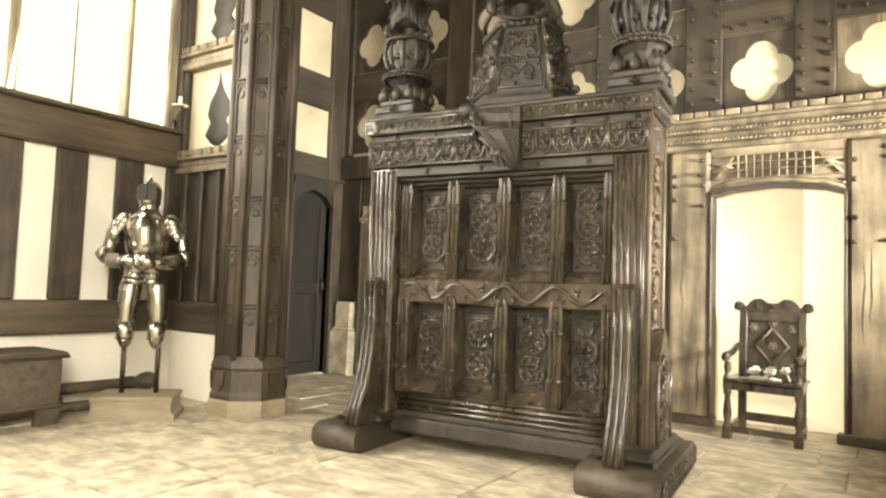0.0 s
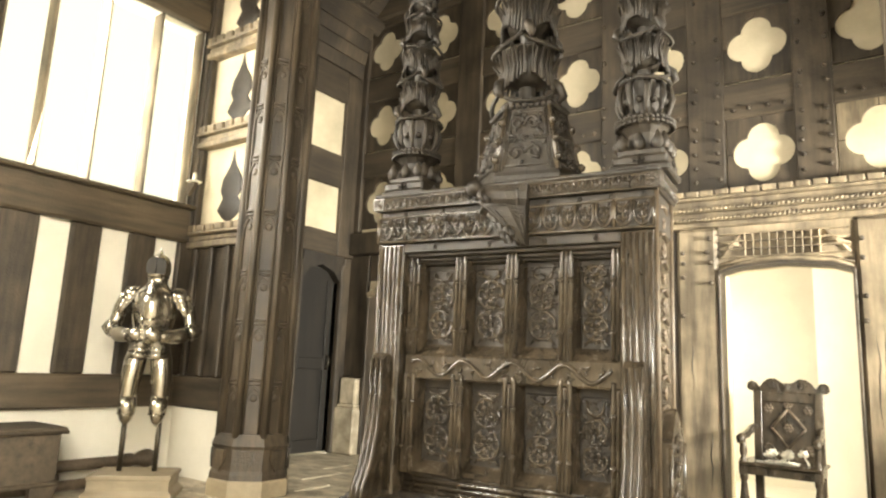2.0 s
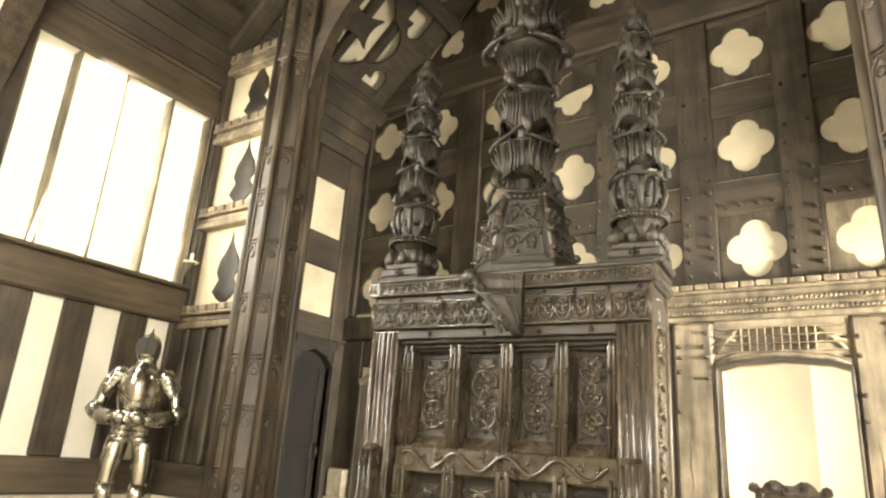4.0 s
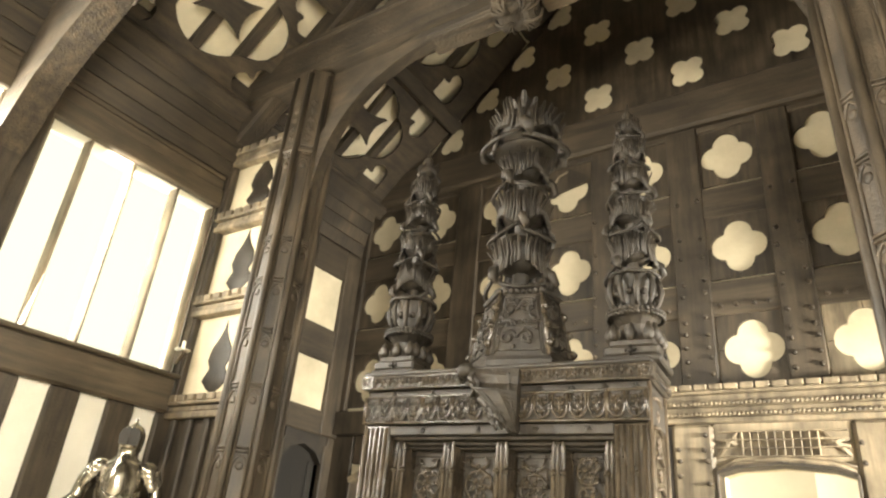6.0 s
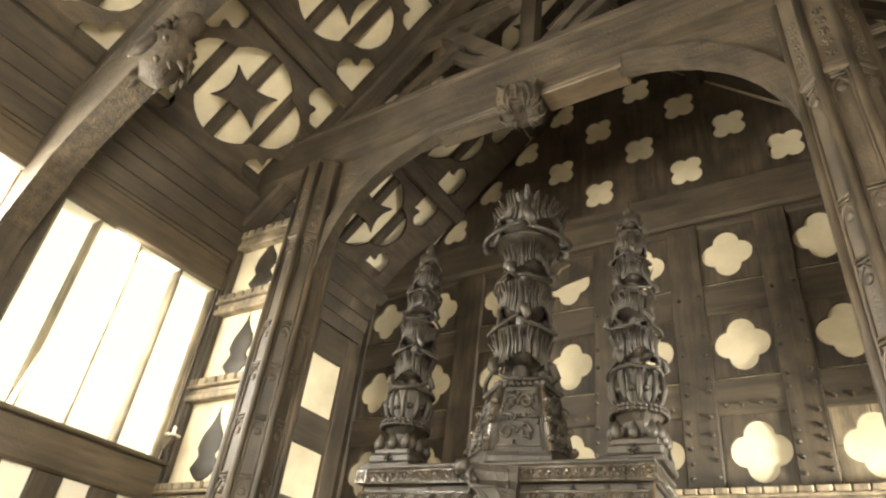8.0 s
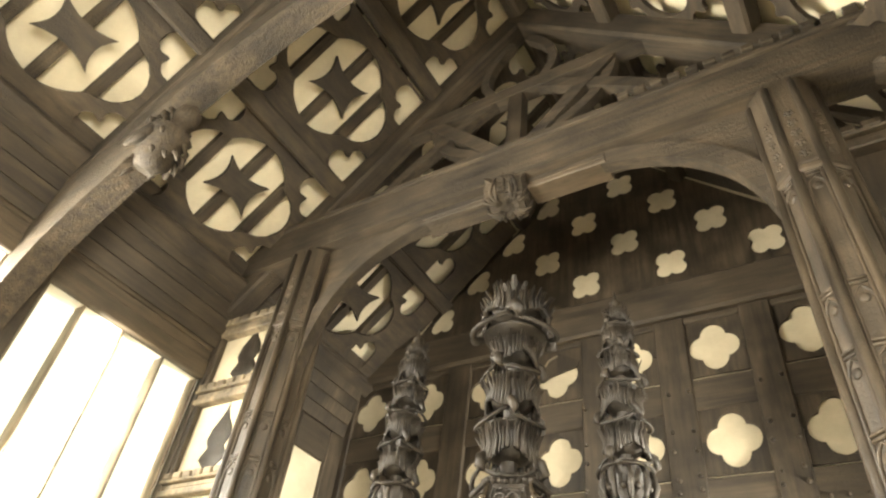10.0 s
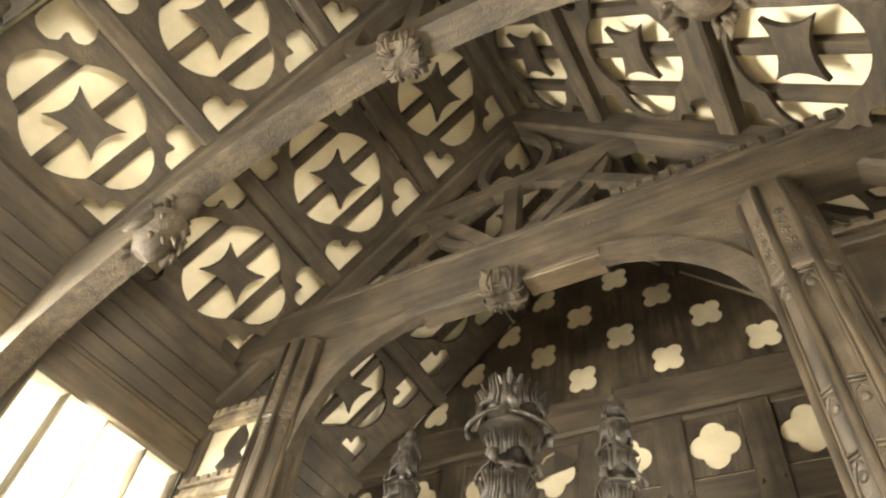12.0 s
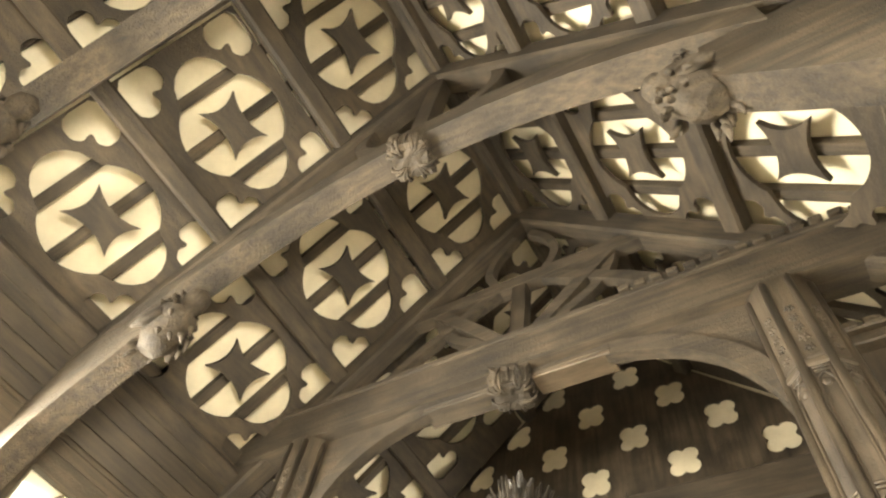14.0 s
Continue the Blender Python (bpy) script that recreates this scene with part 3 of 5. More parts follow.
for i in range(10):
    x = -1.06 + i * 0.061
    cut_box(bm, x, x + 0.012, YN - 0.10, YN - 0.055, 2.075, 2.265, 0.003)
for z in (2.065, 2.13, 2.195, 2.26):
    cut_box(bm, -1.25, -0.3, YN - 0.10, YN - 0.055, z, z + 0.012, 0.003)
for x0, x1 in ((-1.25, -1.08), (-0.3, -0.48)):
    for k in range(3):
        tube(bm, [(x0, YN - 0.075, 2.07 + 0.065 * k), (x1, YN - 0.075, 2.26 - 0.05 * k)], 0.014, 5)
for k in range(2):
    off = 0.02 + 0.035 * k
    tube(bm, [(-1.26 - off * 0.2, YN - 0.065, 1.95 + off), (-1.12, YN - 0.065, 1.995 + off), (-0.78, YN - 0.065, 2.022 + off), (-0.43, YN - 0.065, 1.99 + off), (-0.29 + off * 0.2, YN - 0.065, 1.94 + off)], 0.012, 5)
part("tracery", bm, OAK_PALE, wall_north, "carved tracery on the door head")
bm = bmesh.new()
bent(bm, [(-1.268, 1.93), (-1.25, 1.947), (-1.12, 1.985), (-0.78, 2.014), (-0.43, 1.98), (-0.30, 1.937), (-0.282, 1.92)], 0.014, YN - 0.01, 0.2)
part("door_moulding", bm, OAK_V, wall_north)
for x in (-1.268, -0.282):
    piece("door_moulding", OAK_V, wall_north, "", (x - 0.012, x + 0.012, YN - 0.10, YN + 0.12, 0.0, 1.935), chamfer=0.006)
for x0, x1 in ((-1.60, -1.30), (-0.25, 0.10)):
    for z in (1.55, 1.72, 1.88, 2.02, 2.14, 2.25):
        for dx in (0.04, 0.26):
            if random.random() < 0.35:
                continue
            mesh_ob("peg", PEG, wall_north, Matrix.Translation((x0 + dx + random.uniform(-0.015, 0.015), YN - 0.09, z + random.uniform(-0.03, 0.03))))
# long drying cracks in the door posts
for x, z0, z1 in ((-1.36, 0.12, 0.62), (-1.50, 0.95, 1.35), (-0.17, 0.75, 1.42), (-0.12, 0.9, 1.5), (0.02, 1.2, 1.6)):
    bm = bmesh.new()
    n = 9
    tube(bm, [(x + 0.02 * noise.noise((x * 9, k * 0.45, z0)), YN - 0.0898, z0 + (z1 - z0) * k / n) for k in range(n + 1)], 0.0045, 5, None, [0.2 + 0.9 * math.sin(math.pi * k / n) for k in range(n + 1)])
    part("crack", bm, OAK_DULL, wall_north)
piece("sill_beam", OAK_CHEST, wall_north, "", (-1.69, -1.22, YN - 0.16, YN - 0.02, 0.0, 0.075), (-0.34, XE, YN - 0.14, YN - 0.02, 0.0, 0.075))
piece("boarding", OAK_PALE, wall_north, "", (0.135, XE, YN - 0.03, YN + 0.05, 0.08, 2.338))
# low doorway and dark timbers behind the screen
for x0, x1 in ((-4.24, -3.95), (-3.2, -2.9), (-2.05, -1.75)):
    piece("post", OAK_V, wall_north, "", (x0, x1, YN - 0.06, YN + 0.05, 0.0, 2.338))
for x0, x1, z0 in ((-3.95, -3.2, 0), (-2.9, -2.05, 0), (XW, -5.275, 0.87), (-5.26, -4.24, 2.02), (-1.75, -1.63, 0)):
    piece("boarding", OAK_V, wall_north, "", (x0, x1, YN - 0.02, YN + 0.05, z0, 2.338))
piece("door_moulding", OAK_V, wall_north, "", (-5.27, -5.22, YN - 0.05, YN + 0.1, 0.0, 1.84), chamfer=0.01)
bm = bmesh.new()
bent(bm, [(-5.24, 1.84), (-5.02, 1.94), (-4.77, 1.98), (-4.5, 1.94), (-4.3, 1.84)], 0.03, YN, 0.14)
part("door_moulding", bm, OAK_PALE, wall_north)
piece("stone_pier", STONE, wall_north, "pale stone door jamb", (-5.58, -5.26, YN - 0.16, YN + 0.05, 0.0, 0.52), (-5.56, -5.28, YN - 0.13, YN + 0.05, 0.52, 0.56), (-5.54, -5.30, YN - 0.11, YN + 0.05, 0.56, 0.86), chamfer=0.015)

# rooms beyond the doorways
passage = structure("wall_passage", "white plastered passage beyond the arched doorway", "wall")
for name, b in (("west_side", (-2.6, -2.5, YN + 0.3, YN + 1.7, -0.02, 3.0)), ("east_side", (-0.25, -0.13, YN + 0.3, YN + 1.7, -0.02, 3.0)), ("back", (-2.6, -0.13, YN + 1.7, YN + 1.8, -0.02, 3.0)), ("lid", (-2.6, -0.13, YN + 0.3, YN + 1.8, 3.0, 3.1)), ("return", (0, 0.86, 0, 0.1, -0.02, 3.0))):
    bm = bmesh.new()
    box(bm, *b, pose(-0.681, YN + 1.1, 0, 0, 0, -60) if name == "return" else None)
    part(name, bm, PLASTER, passage)
# Plaster-white floor: the passage's glaring light is put into its colour.
bm = bmesh.new()
box(bm, -2.5, -0.25, YN + 0.28, YN + 1.7, -0.02, 0.004)
tagged(part("floor_passage", bm, PLASTER), "passage floor coloured white in place of its strong light", "floor", "", "structure")
bm = bmesh.new()
box(bm, -5.5, -5.4, YN + 0.3, YN + 1.4, -0.02, 2.5)
box(bm, -4.1, -4.0, YN + 0.3, YN + 1.4, -0.02, 2.5)
box(bm, -5.5, -4.0, YN + 1.4, YN + 1.5, -0.02, 2.5)
box(bm, -5.5, -4.0, YN + 0.3, YN + 1.5, 2.5, 2.6)
tagged(part("wall_pantry", bm, OAK_V), "dark unlit room beyond the low doorway", "wall", "", "structure")

# ---- west wall timbers ----
west_timbers = structure("trim_west", "dark oak studs, rails and mullioned window on plaster", "timber frame")
XF = XW + 0.05
piece("sill_rail", OAK_Y, west_timbers, "heavy dark oak rail", (XW - 0.02, XF + 0.03, -1.5, 3.7, 0.59, 0.865), chamfer=0.02)
piece("window_beam", OAK_Y, west_timbers, "heavy dark oak window sill beam", (XW - 0.02, XF + 0.05, -1.5, 3.66, 2.10, 2.41), chamfer=0.02)
piece("window_ledge", OAK_Y, west_timbers, "", (XW - 0.2, XF + 0.09, 1.5, 3.68, 2.412, 2.45), chamfer=0.01)
for y0, y1 in ((2.62, 2.86), (3.12, 3.36), (3.6, 3.75), (2.08, 2.36), (1.2, 1.45), (0.4, 0.65)):
    piece("stud", OAK_V, west_timbers, "", (XW - 0.02, XF, y0, y1, 0.866, 2.10))
piece("stud", OAK_V, west_timbers, "", (XW - 0.02, XF + 0.035, 3.66, 3.82, 2.1, 5.1))
piece("stud", OAK_V, west_timbers, "", (XW - 0.02, XF + 0.045, 1.54, 1.87, 0.866, 5.1))
piece("head_beam", OAK_Y, west_timbers, "", (XW - 0.02, XF + 0.02, -1.5, 3.66, 4.25, 4.45))
for i in range(3):
    piece("board", OAK_Y, west_timbers, "", (XW, XW + 0.03 + 0.008 * (i % 2), -1.5, 3.66, 4.45 + 0.137 * i, 4.582 + 0.137 * i), chamfer=0.006)
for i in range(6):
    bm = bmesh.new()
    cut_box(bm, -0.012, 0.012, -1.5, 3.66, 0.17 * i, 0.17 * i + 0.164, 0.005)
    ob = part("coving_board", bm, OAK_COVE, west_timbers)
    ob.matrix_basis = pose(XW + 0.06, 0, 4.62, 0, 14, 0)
    bm = bmesh.new()
    cut_box(bm, -0.012, 0.012, 3.88, YN - 0.13, 0.17 * i, 0.17 * i + 0.164, 0.005)
    ob = part("coving_board", bm, OAK_V, west_timbers)
    ob.matrix_basis = pose(XW + 0.09, 0, 4.62, 0, 14, 0)
piece("stud", OAK_V, west_timbers, "", (XW - 0.02, XF, 4.86, 5.155, 0.0, 5.1), (XW - 0.02, XF, 5.70, YN, 2.3, 5.1))
piece("stud", OAK_V, west_timbers, "", (XW - 0.02, XF - 0.02, 5.872, YN - 0.022, 0.0, 2.298))
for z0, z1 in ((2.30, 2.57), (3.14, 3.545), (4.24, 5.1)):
    # Dark copy of the oak again, for the dim end bay.
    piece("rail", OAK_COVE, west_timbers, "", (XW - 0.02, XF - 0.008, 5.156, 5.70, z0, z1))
# Darker plaster over the white wall, holding the lamp light down by colour.
for z0, z1 in ((2.572, 3.138), (3.547, 4.238)):
    piece("infill", PLASTER_OLD, west_timbers, "cream plaster infill", (XW - 0.018, XW - 0.005, 5.157, 5.699, z0, z1), chamfer=0.003)
piece("boarding", OAK_V, west_timbers, "", (XW - 0.02, XF - 0.012, 3.83, 4.86, 0.6, 5.1))
piece("boarding", OAK_V, west_timbers, "", (XW - 0.02, XW + 0.002, 5.156, YN, 2.21, 2.57))
piece("door_jamb", OAK_V, west_timbers, "", (XW - 0.25, XF, 5.81, 5.87, 0.0, 2.2))
piece("door_jamb", OAK_V, west_timbers, "", (XW - 0.25, XF - 0.012, 5.16, 5.2, 0.0, 2.2))
bm = bmesh.new()
bent_side = [(5.19, 1.96), (5.3, 2.10), (5.5, 2.17), (5.7, 2.10), (5.83, 1.96), (5.83, 2.3), (5.19, 2.3)]
plate(bm, bent_side[::-1], (), 0.27, Matrix.Translation((XW - 0.245, 0, 0)) @ SIDE)
part("door_head", bm, OAK_DULL, west_timbers)
# dark door in the west wall, darkened by colour for its recess
door_west = tagged(new("door_1"), "closed oak door under a shallow arch, recess shade in its dark colour", "door", "", "structure")
bm = bmesh.new()
plate(bm, [(5.201, 0.015), (5.809, 0.015), (5.809, 2.15), (5.201, 2.15)], (), 0.05, Matrix.Translation((XW - 0.13, 0, 0)) @ SIDE)
part("leaf", bm, OAK_RECESS, door_west)
for y0, y1, z0, z1 in ((5.22, 5.30, 0.02, 2.0), (5.70, 5.79, 0.02, 2.0), (5.30, 5.70, 0.02, 0.16), (5.30, 5.70, 0.95, 1.08)):
    piece("door_rail", OAK_RECESS, door_west, "", (XW - 0.08, XW - 0.055, y0, y1, z0, z1), chamfer=0.006)
bm = bmesh.new()
tube(bm, [(XW - 0.055, 5.74, 0.95), (XW - 0.01, 5.74, 1.0), (XW - 0.01, 5.74, 1.08), (XW - 0.055, 5.74, 1.12)], 0.012)
part("handle", bm, IRON, door_west, "dark iron handle")

# mullioned windows
window_1 = tagged(new("window_1"), "tall mullioned window full of bright daylight", "window", "", "structure")
window_2 = tagged(new("window_2"), "second mullioned window full of bright daylight", "window", "", "structure")
# Window glare is put into the mullions: thin bars in pale oak.
MULLION = shared(lambda bm: cut_box(bm, -0.07, 0.07, -0.015, 0.015, 0, 1.8, 0.01), OAK_PALE, "mullion")
for win, ys_ in ((window_1, (1.9, 2.27, 2.70, 3.19, 3.63)), (window_2, (-1.26, -0.8, -0.32, 0.15, 0.62, 1.08, 1.5))):
    for y in ys_:
        mesh_ob("mullion", MULLION, win, Matrix.Translation((XW - 0.06, y, 2.45)))
bm = bmesh.new()
box(bm, XW - 1.4, XW - 1.35, -4, 7, -1, 8)
tagged(part("backdrop", bm, GLASS_DAY), "bright hazy daylight outside the windows", "sky", "", "structure")

# ---- floor slabs ----
random.seed(4)
SLABS = []
for k in range(5):
    bm = bmesh.new()
    cut_box(bm, -0.5, 0.5, -0.5, 0.5, -0.03, 0.0, 0.004)
    for v in bm.verts:
        if v.co.z > -0.01:
            v.co.z += random.uniform(-0.002, 0.002)
        v.co.x += random.uniform(-0.006, 0.006)
        v.co.y += random.uniform(-0.006, 0.006)
    SLABS.append(mesh_of("flagstone", bm, STONE))

# ---- spere posts and their side panels ----


def rosette(bm, m, r=0.03, n=6):
    """A small carved flower standing on the xy plane of m."""
    lathe(bm, [(r * 0.45, 0.0), (r * 0.4, 0.012), (r * 0.1, 0.016)], 6, m)
    for i in range(n):
        a = 2 * math.pi * i / n
        lathe(bm, [(r * 0.38, 0.0), (r * 0.34, 0.008), (r * 0.1, 0.011)], 5, m @ Matrix.Translation((r * 0.72 * math.cos(a), r * 0.72 * math.sin(a), 0)))


def spere_post(x, y):
    post = thing("spere_post", (x, y, 0), "tall clustered oak post with traceried panels on a stone base", "post", "spere posts")
    R = 0.255
    bm = bmesh.new()
    lathe(bm, [(0.33, 0.0), (0.33, 0.115), (0.32, 0.13)], 8, pose(0, 0, 0, 0, 0, 22.5), smooth=False)
    part("base_stone", bm, PLINTH, post, "pale worn stone base")
    bm = bmesh.new()
    lathe(bm, [(0.318, 0.131), (0.315, 0.17), (0.302, 0.2), (0.302, 0.36), (0.318, 0.385), (0.31, 0.41), (0.285, 0.47)], 8, pose(0, 0, 0, 0, 0, 22.5), smooth=False)
    part("base_moulding", bm, OAK_POST, post)
    bm = bmesh.new()
    lathe(bm, [(R, 0.45), (R - 0.012, 2.2), (R - 0.022, 4.5), (R - 0.005, 4.56), (R - 0.008, 5.46)], 8, pose(0, 0, 0, 0, 0, 22.5), smooth=False)
    part("shaft", bm, OAK_POST, post)
    for i in range(8):
        a = math.radians(22.5 + 45 * i)
        bm = bmesh.new()
        tube(bm, [((R + 0.012) * math.cos(a), (R + 0.012) * math.sin(a), 0.42), (R * math.cos(a), R * math.sin(a), 2.2), ((R - 0.018) * math.cos(a), (R - 0.018) * math.sin(a), 5.4)], 0.03, 8)
        for da in (-0.15, 0.15):
            tube(bm, [((R - 0.004) * math.cos(a + da), (R - 0.004) * math.sin(a + da), 0.42), ((R - 0.035) * math.cos(a + da), (R - 0.035) * math.sin(a + da), 5.4)], 0.012, 5)
        part("roll_moulding", bm, OAK_POST, post)
    # arch-headed tracery and a shield on every face
    for i in range(8):
        m = pose(0, 0, 0, 0, 0, 45 * i - 90) @ pose(0, 0, 0, 90, 0, 0)
        for z, top in ((0.5, 0.83), (0.92, 1.30), (1.36, 1.70), (1.80, 2.20), (2.28, 2.67), (2.80, 3.13), (3.22, 3.53), (4.0, 4.42)):
            bm = bmesh.new()
            f = (R - 0.005 * z) * 0.93
            w = 0.065
            tube(bm, [(-w, z, f), (-w, top - 0.12, f), (-w * 0.6, top - 0.04, f), (0, top, f), (w * 0.6, top - 0.04, f), (w, top - 0.12, f), (w, z, f)], 0.011, 5, m)
            for up in (0.02, 0.05):
                tube(bm, [(-w, top + up, f), (w, top + up, f)], 0.012, 5, m)
            lathe(bm, [(0.034, 0.0), (0.03, 0.014), (0.012, 0.016)], 8, m @ Matrix.Translation((0, top - 0.085, f - 0.008)))
            part("tracery", bm, OAK_POST, post)
        bm = bmesh.new()
        plate(bm, [(-0.05, 0.07), (0.05, 0.07), (0.05, 0.0), (0.0, -0.09), (-0.05, 0.0)], (), 0.02,
              pose(0, 0, 0, 0, 0, 45 * i) @ Matrix.Translation((0.285, 0, 0.28)) @ pose(0, 0, 0, 90, 0, 90))
        part("shield", bm, OAK_POST, post)
    bm = bmesh.new()
    lathe(bm, [(0.235, 4.47), (0.262, 4.49), (0.262, 4.515), (0.252, 4.54)], 8, pose(0, 0, 0, 0, 0, 22.5), smooth=False)
    part("capital", bm, OAK_POST, post, "moulded carved capital")
    for i in range(8):
        for k in range(5):
            bm = bmesh.new()
            rosette(bm, pose(0, 0, 0, 0, 0, 45 * i) @ Matrix.Translation((0.228, 0, 4.64 + 0.105 * k)) @ pose(0, 0, 0, 0, 90, 0), 0.036, 5)
            part("flower", bm, OAK_POST, post)
    return post


spere_post(-4.38, 3.68)
spere_post(0.32, 3.68).matrix_basis = pose(0.32, 3.68, 0, 0, -1.1, 0)  # leans inwards


def side_panel(x0, x1, y):
    """The short panelled screen between the wall and a spere post."""
    sp = structure("side_screen", "narrow carved oak side screen with pierced plaster panels", "screen")
    bm = bmesh.new()
    cut_box(bm, x0, x1, y - 0.02, y + 0.06, 0.0, 0.59, 0.004)
    part("plinth_wall", bm, PLASTER, sp)
    bm = bmesh.new()
    cut_box(bm, x0, x1, y + 0.03, y + 0.06, 2.2, 5.0, 0.004)
    # West screen paler, east darker, here and in the cornices: window light by colour.
    part("backing", bm, PLASTER_OLD if x0 < 0 else OAK_V, sp)
    piece("rail", OAK_X, sp, "", (x0, x1, y - 0.05, y + 0.05, 0.592, 0.865))
    piece("boarding", OAK_V, sp, "", (x0, x1, y, y + 0.06, 0.866, 2.04))
    for k in range(4):
        x = x0 + (x1 - x0) * (k + 0.5) / 4
        piece("muntin", OAK_V, sp, "", (x - 0.035, x + 0.035, y - 0.05, y, 0.866, 2.04))
    for z in (2.04, 3.02, 3.95, 4.75):
        bm = bmesh.new()
        for dz, out, hh in ((0.0, 0.07, 0.06), (0.065, 0.05, 0.05), (0.12, 0.09, 0.03)):
            cut_box(bm, x0, x1, y - out, y + 0.05, z + dz, z + dz + hh, 0.01)
        for k in range(7):
            x = x0 + 0.02 + (x1 - x0) * k / 7
            cut_box(bm, x, x + (x1 - x0) / 9, y - 0.085, y, z + 0.151, z + 0.215, 0.01)
        part("cornice", bm, OAK_PALE if x0 < 0 else OAK_POST, sp)
        if z < 4.7:
            bm = bmesh.new()
            cx = (x0 + x1) / 2
            prof = [(0.005, z + 0.93), (0.02, z + 0.84), (0.05, z + 0.76), (0.11, z + 0.66), (0.13, z + 0.55), (0.09, z + 0.47), (0.13, z + 0.40), (0.15, z + 0.36), (0.08, z + 0.28), (0.02, z + 0.24)]
            lathe(bm, prof[::-1], 16, Matrix.Translation((cx, y + 0.03, 0)), 1.25, 0.16)
            part("ogee_tracery", bm, OAK_DULL, sp, "dark ogee-shaped tracery drop")
            for x in (x0 + 0.03, x1 - 0.03):
                piece("stile", OAK_V, sp, "", (x - 0.035, x + 0.035, y - 0.04, y + 0.03, z + 0.22, z + 0.98))


side_panel(XW + 0.06, -4.6, 3.72)
side_panel(0.44, XE, 3.72)

# ---- the movable screen ----
SCREEN = thing("movable_screen", (-2.08, 3.80, 0), "massive dark carved oak screen standing free on sledge feet", "screen", turn=5)


def sp_part(name, fn, mat=OAK_CARVED, label="", parent=None):
    bm = bmesh.new()
    fn(bm)
    return part(name, bm, mat, parent or SCREEN, label)


def foot(s):
    x0 = 0.66 if s > 0 else -1.1
    w = 0.44 if s > 0 else 0.34
    def fn(bm):
        prof = [(-0.47, 0.0), (0.53, 0.0), (0.55, 0.03), (0.55, 0.12), (0.5, 0.165), (-0.36, 0.165)] + [(-0.46 - 0.09 * math.sin(a), 0.083 + 0.082 * math.cos(a)) for a in [0.15 + 0.36 * k for k in range(8)]]
        plate(bm, prof, (), w, Matrix.Translation((x0, 0, 0)) @ SIDE)
        bmesh.ops.bevel(bm, geom=[e for e in bm.edges if e.calc_face_angle(0) > 1.3], offset=0.02, segments=3, affect="EDGES")
        for f in bm.faces:
            f.smooth = len(f.verts) == 4 and abs(f.calc_center_median().y) > 0.3
    ob = sp_part("foot", fn, OAK_V, "worn sledge foot with carved rosettes")
    xa, xb = sorted((s * 0.70, s * 1.03))
    def tier(bm):
        cut_box(bm, xa, xb, -0.36, 0.42, 0.165, 0.225, 0.03)
        tube(bm, [(s * 1.035, -0.36, 0.18), (s * 1.035, 0.42, 0.18)], 0.016, 6)
    sp_part("upper_tier", tier, OAK_DULL, "", ob)
    for k in range(11):
        def fl(bm, k=k):
            m = Matrix.Translation((s * 1.1, -0.47 + k * 0.094, 0.083)) @ pose(0, 0, 0, 0, 90 * s, 0)
            rosette(bm, m, 0.046, 5)
            for q in (-1, 1):
                tube(bm, [(-0.06, q * 0.04, 0.0), (-0.035, q * 0.046, 0.012), (0.0, q * 0.05, 0.01), (0.035, q * 0.046, 0.012), (0.06, q * 0.04, 0.0)], 0.008, 5, m)
        sp_part("rosette", fl, OAK_CARVED, "", ob)
    return ob


def side_bracket(s):
    """A short scrolled bracket on the outer face of a post."""
    def fn(bm):
        pts = [(-0.17, 0.225), (0.23, 0.225), (0.23, 0.66), (0.20, 0.74), (0.12, 0.80), (0.06, 0.86), (0.02, 0.88), (-0.03, 0.85), (-0.07, 0.78), (-0.12, 0.72), (-0.165, 0.70)]
        plate(bm, pts, (), 0.06, Matrix.Translation((s * 0.945 if s > 0 else s * 1.005, 0, 0)) @ SIDE)
        for k in range(4):
            rosette(bm, Matrix.Translation((s * 1.005, 0.03, 0.30 + 0.13 * k)) @ pose(0, 0, 0, 0, 90 * s, 0), 0.052, 6)
            tube(bm, [(s * 1.006, -0.12, 0.26 + 0.13 * k), (s * 1.012, -0.04, 0.33 + 0.13 * k), (s * 1.006, 0.14, 0.30 + 0.13 * k)], 0.011, 5)
        for y in (-0.16, 0.22):
            tube(bm, [(s * 1.004, y, 0.23), (s * 1.004, y, 0.68)], 0.013, 6)
    sp_part("side_bracket", fn, OAK_CARVED, "scrolled bracket carved with flowers")


def brace(s, f):
    """A curved moulded bracket from foot to post; f = -1 front, 1 back."""
    def fn(bm):
        out = [(0.22, 1.10), (0.27, 1.13), (0.31, 1.09), (0.315, 0.85), (0.335, 0.62), (0.38, 0.42), (0.45, 0.28), (0.47, 0.17), (0.22, 0.17)]
        outline = [(f * a, b) for a, b in out]
        plate(bm, outline[::f], (), 0.11, Matrix.Translation((s * 0.84 - 0.055, 0, 0)) @ SIDE)
    ob = sp_part("brace", fn, OAK_CARVED, "curved reeded bracket")
    edge = [(0.31, 1.09), (0.315, 0.85), (0.335, 0.62), (0.38, 0.42), (0.45, 0.28), (0.47, 0.17)]
    for dx in (-0.038, 0.0, 0.038):
        sp_part("reed", lambda bm: tube(bm, [(s * 0.84 + dx, f * (a + 0.004), b) for a, b in edge], 0.013, 6), OAK_CARVED, "", ob)


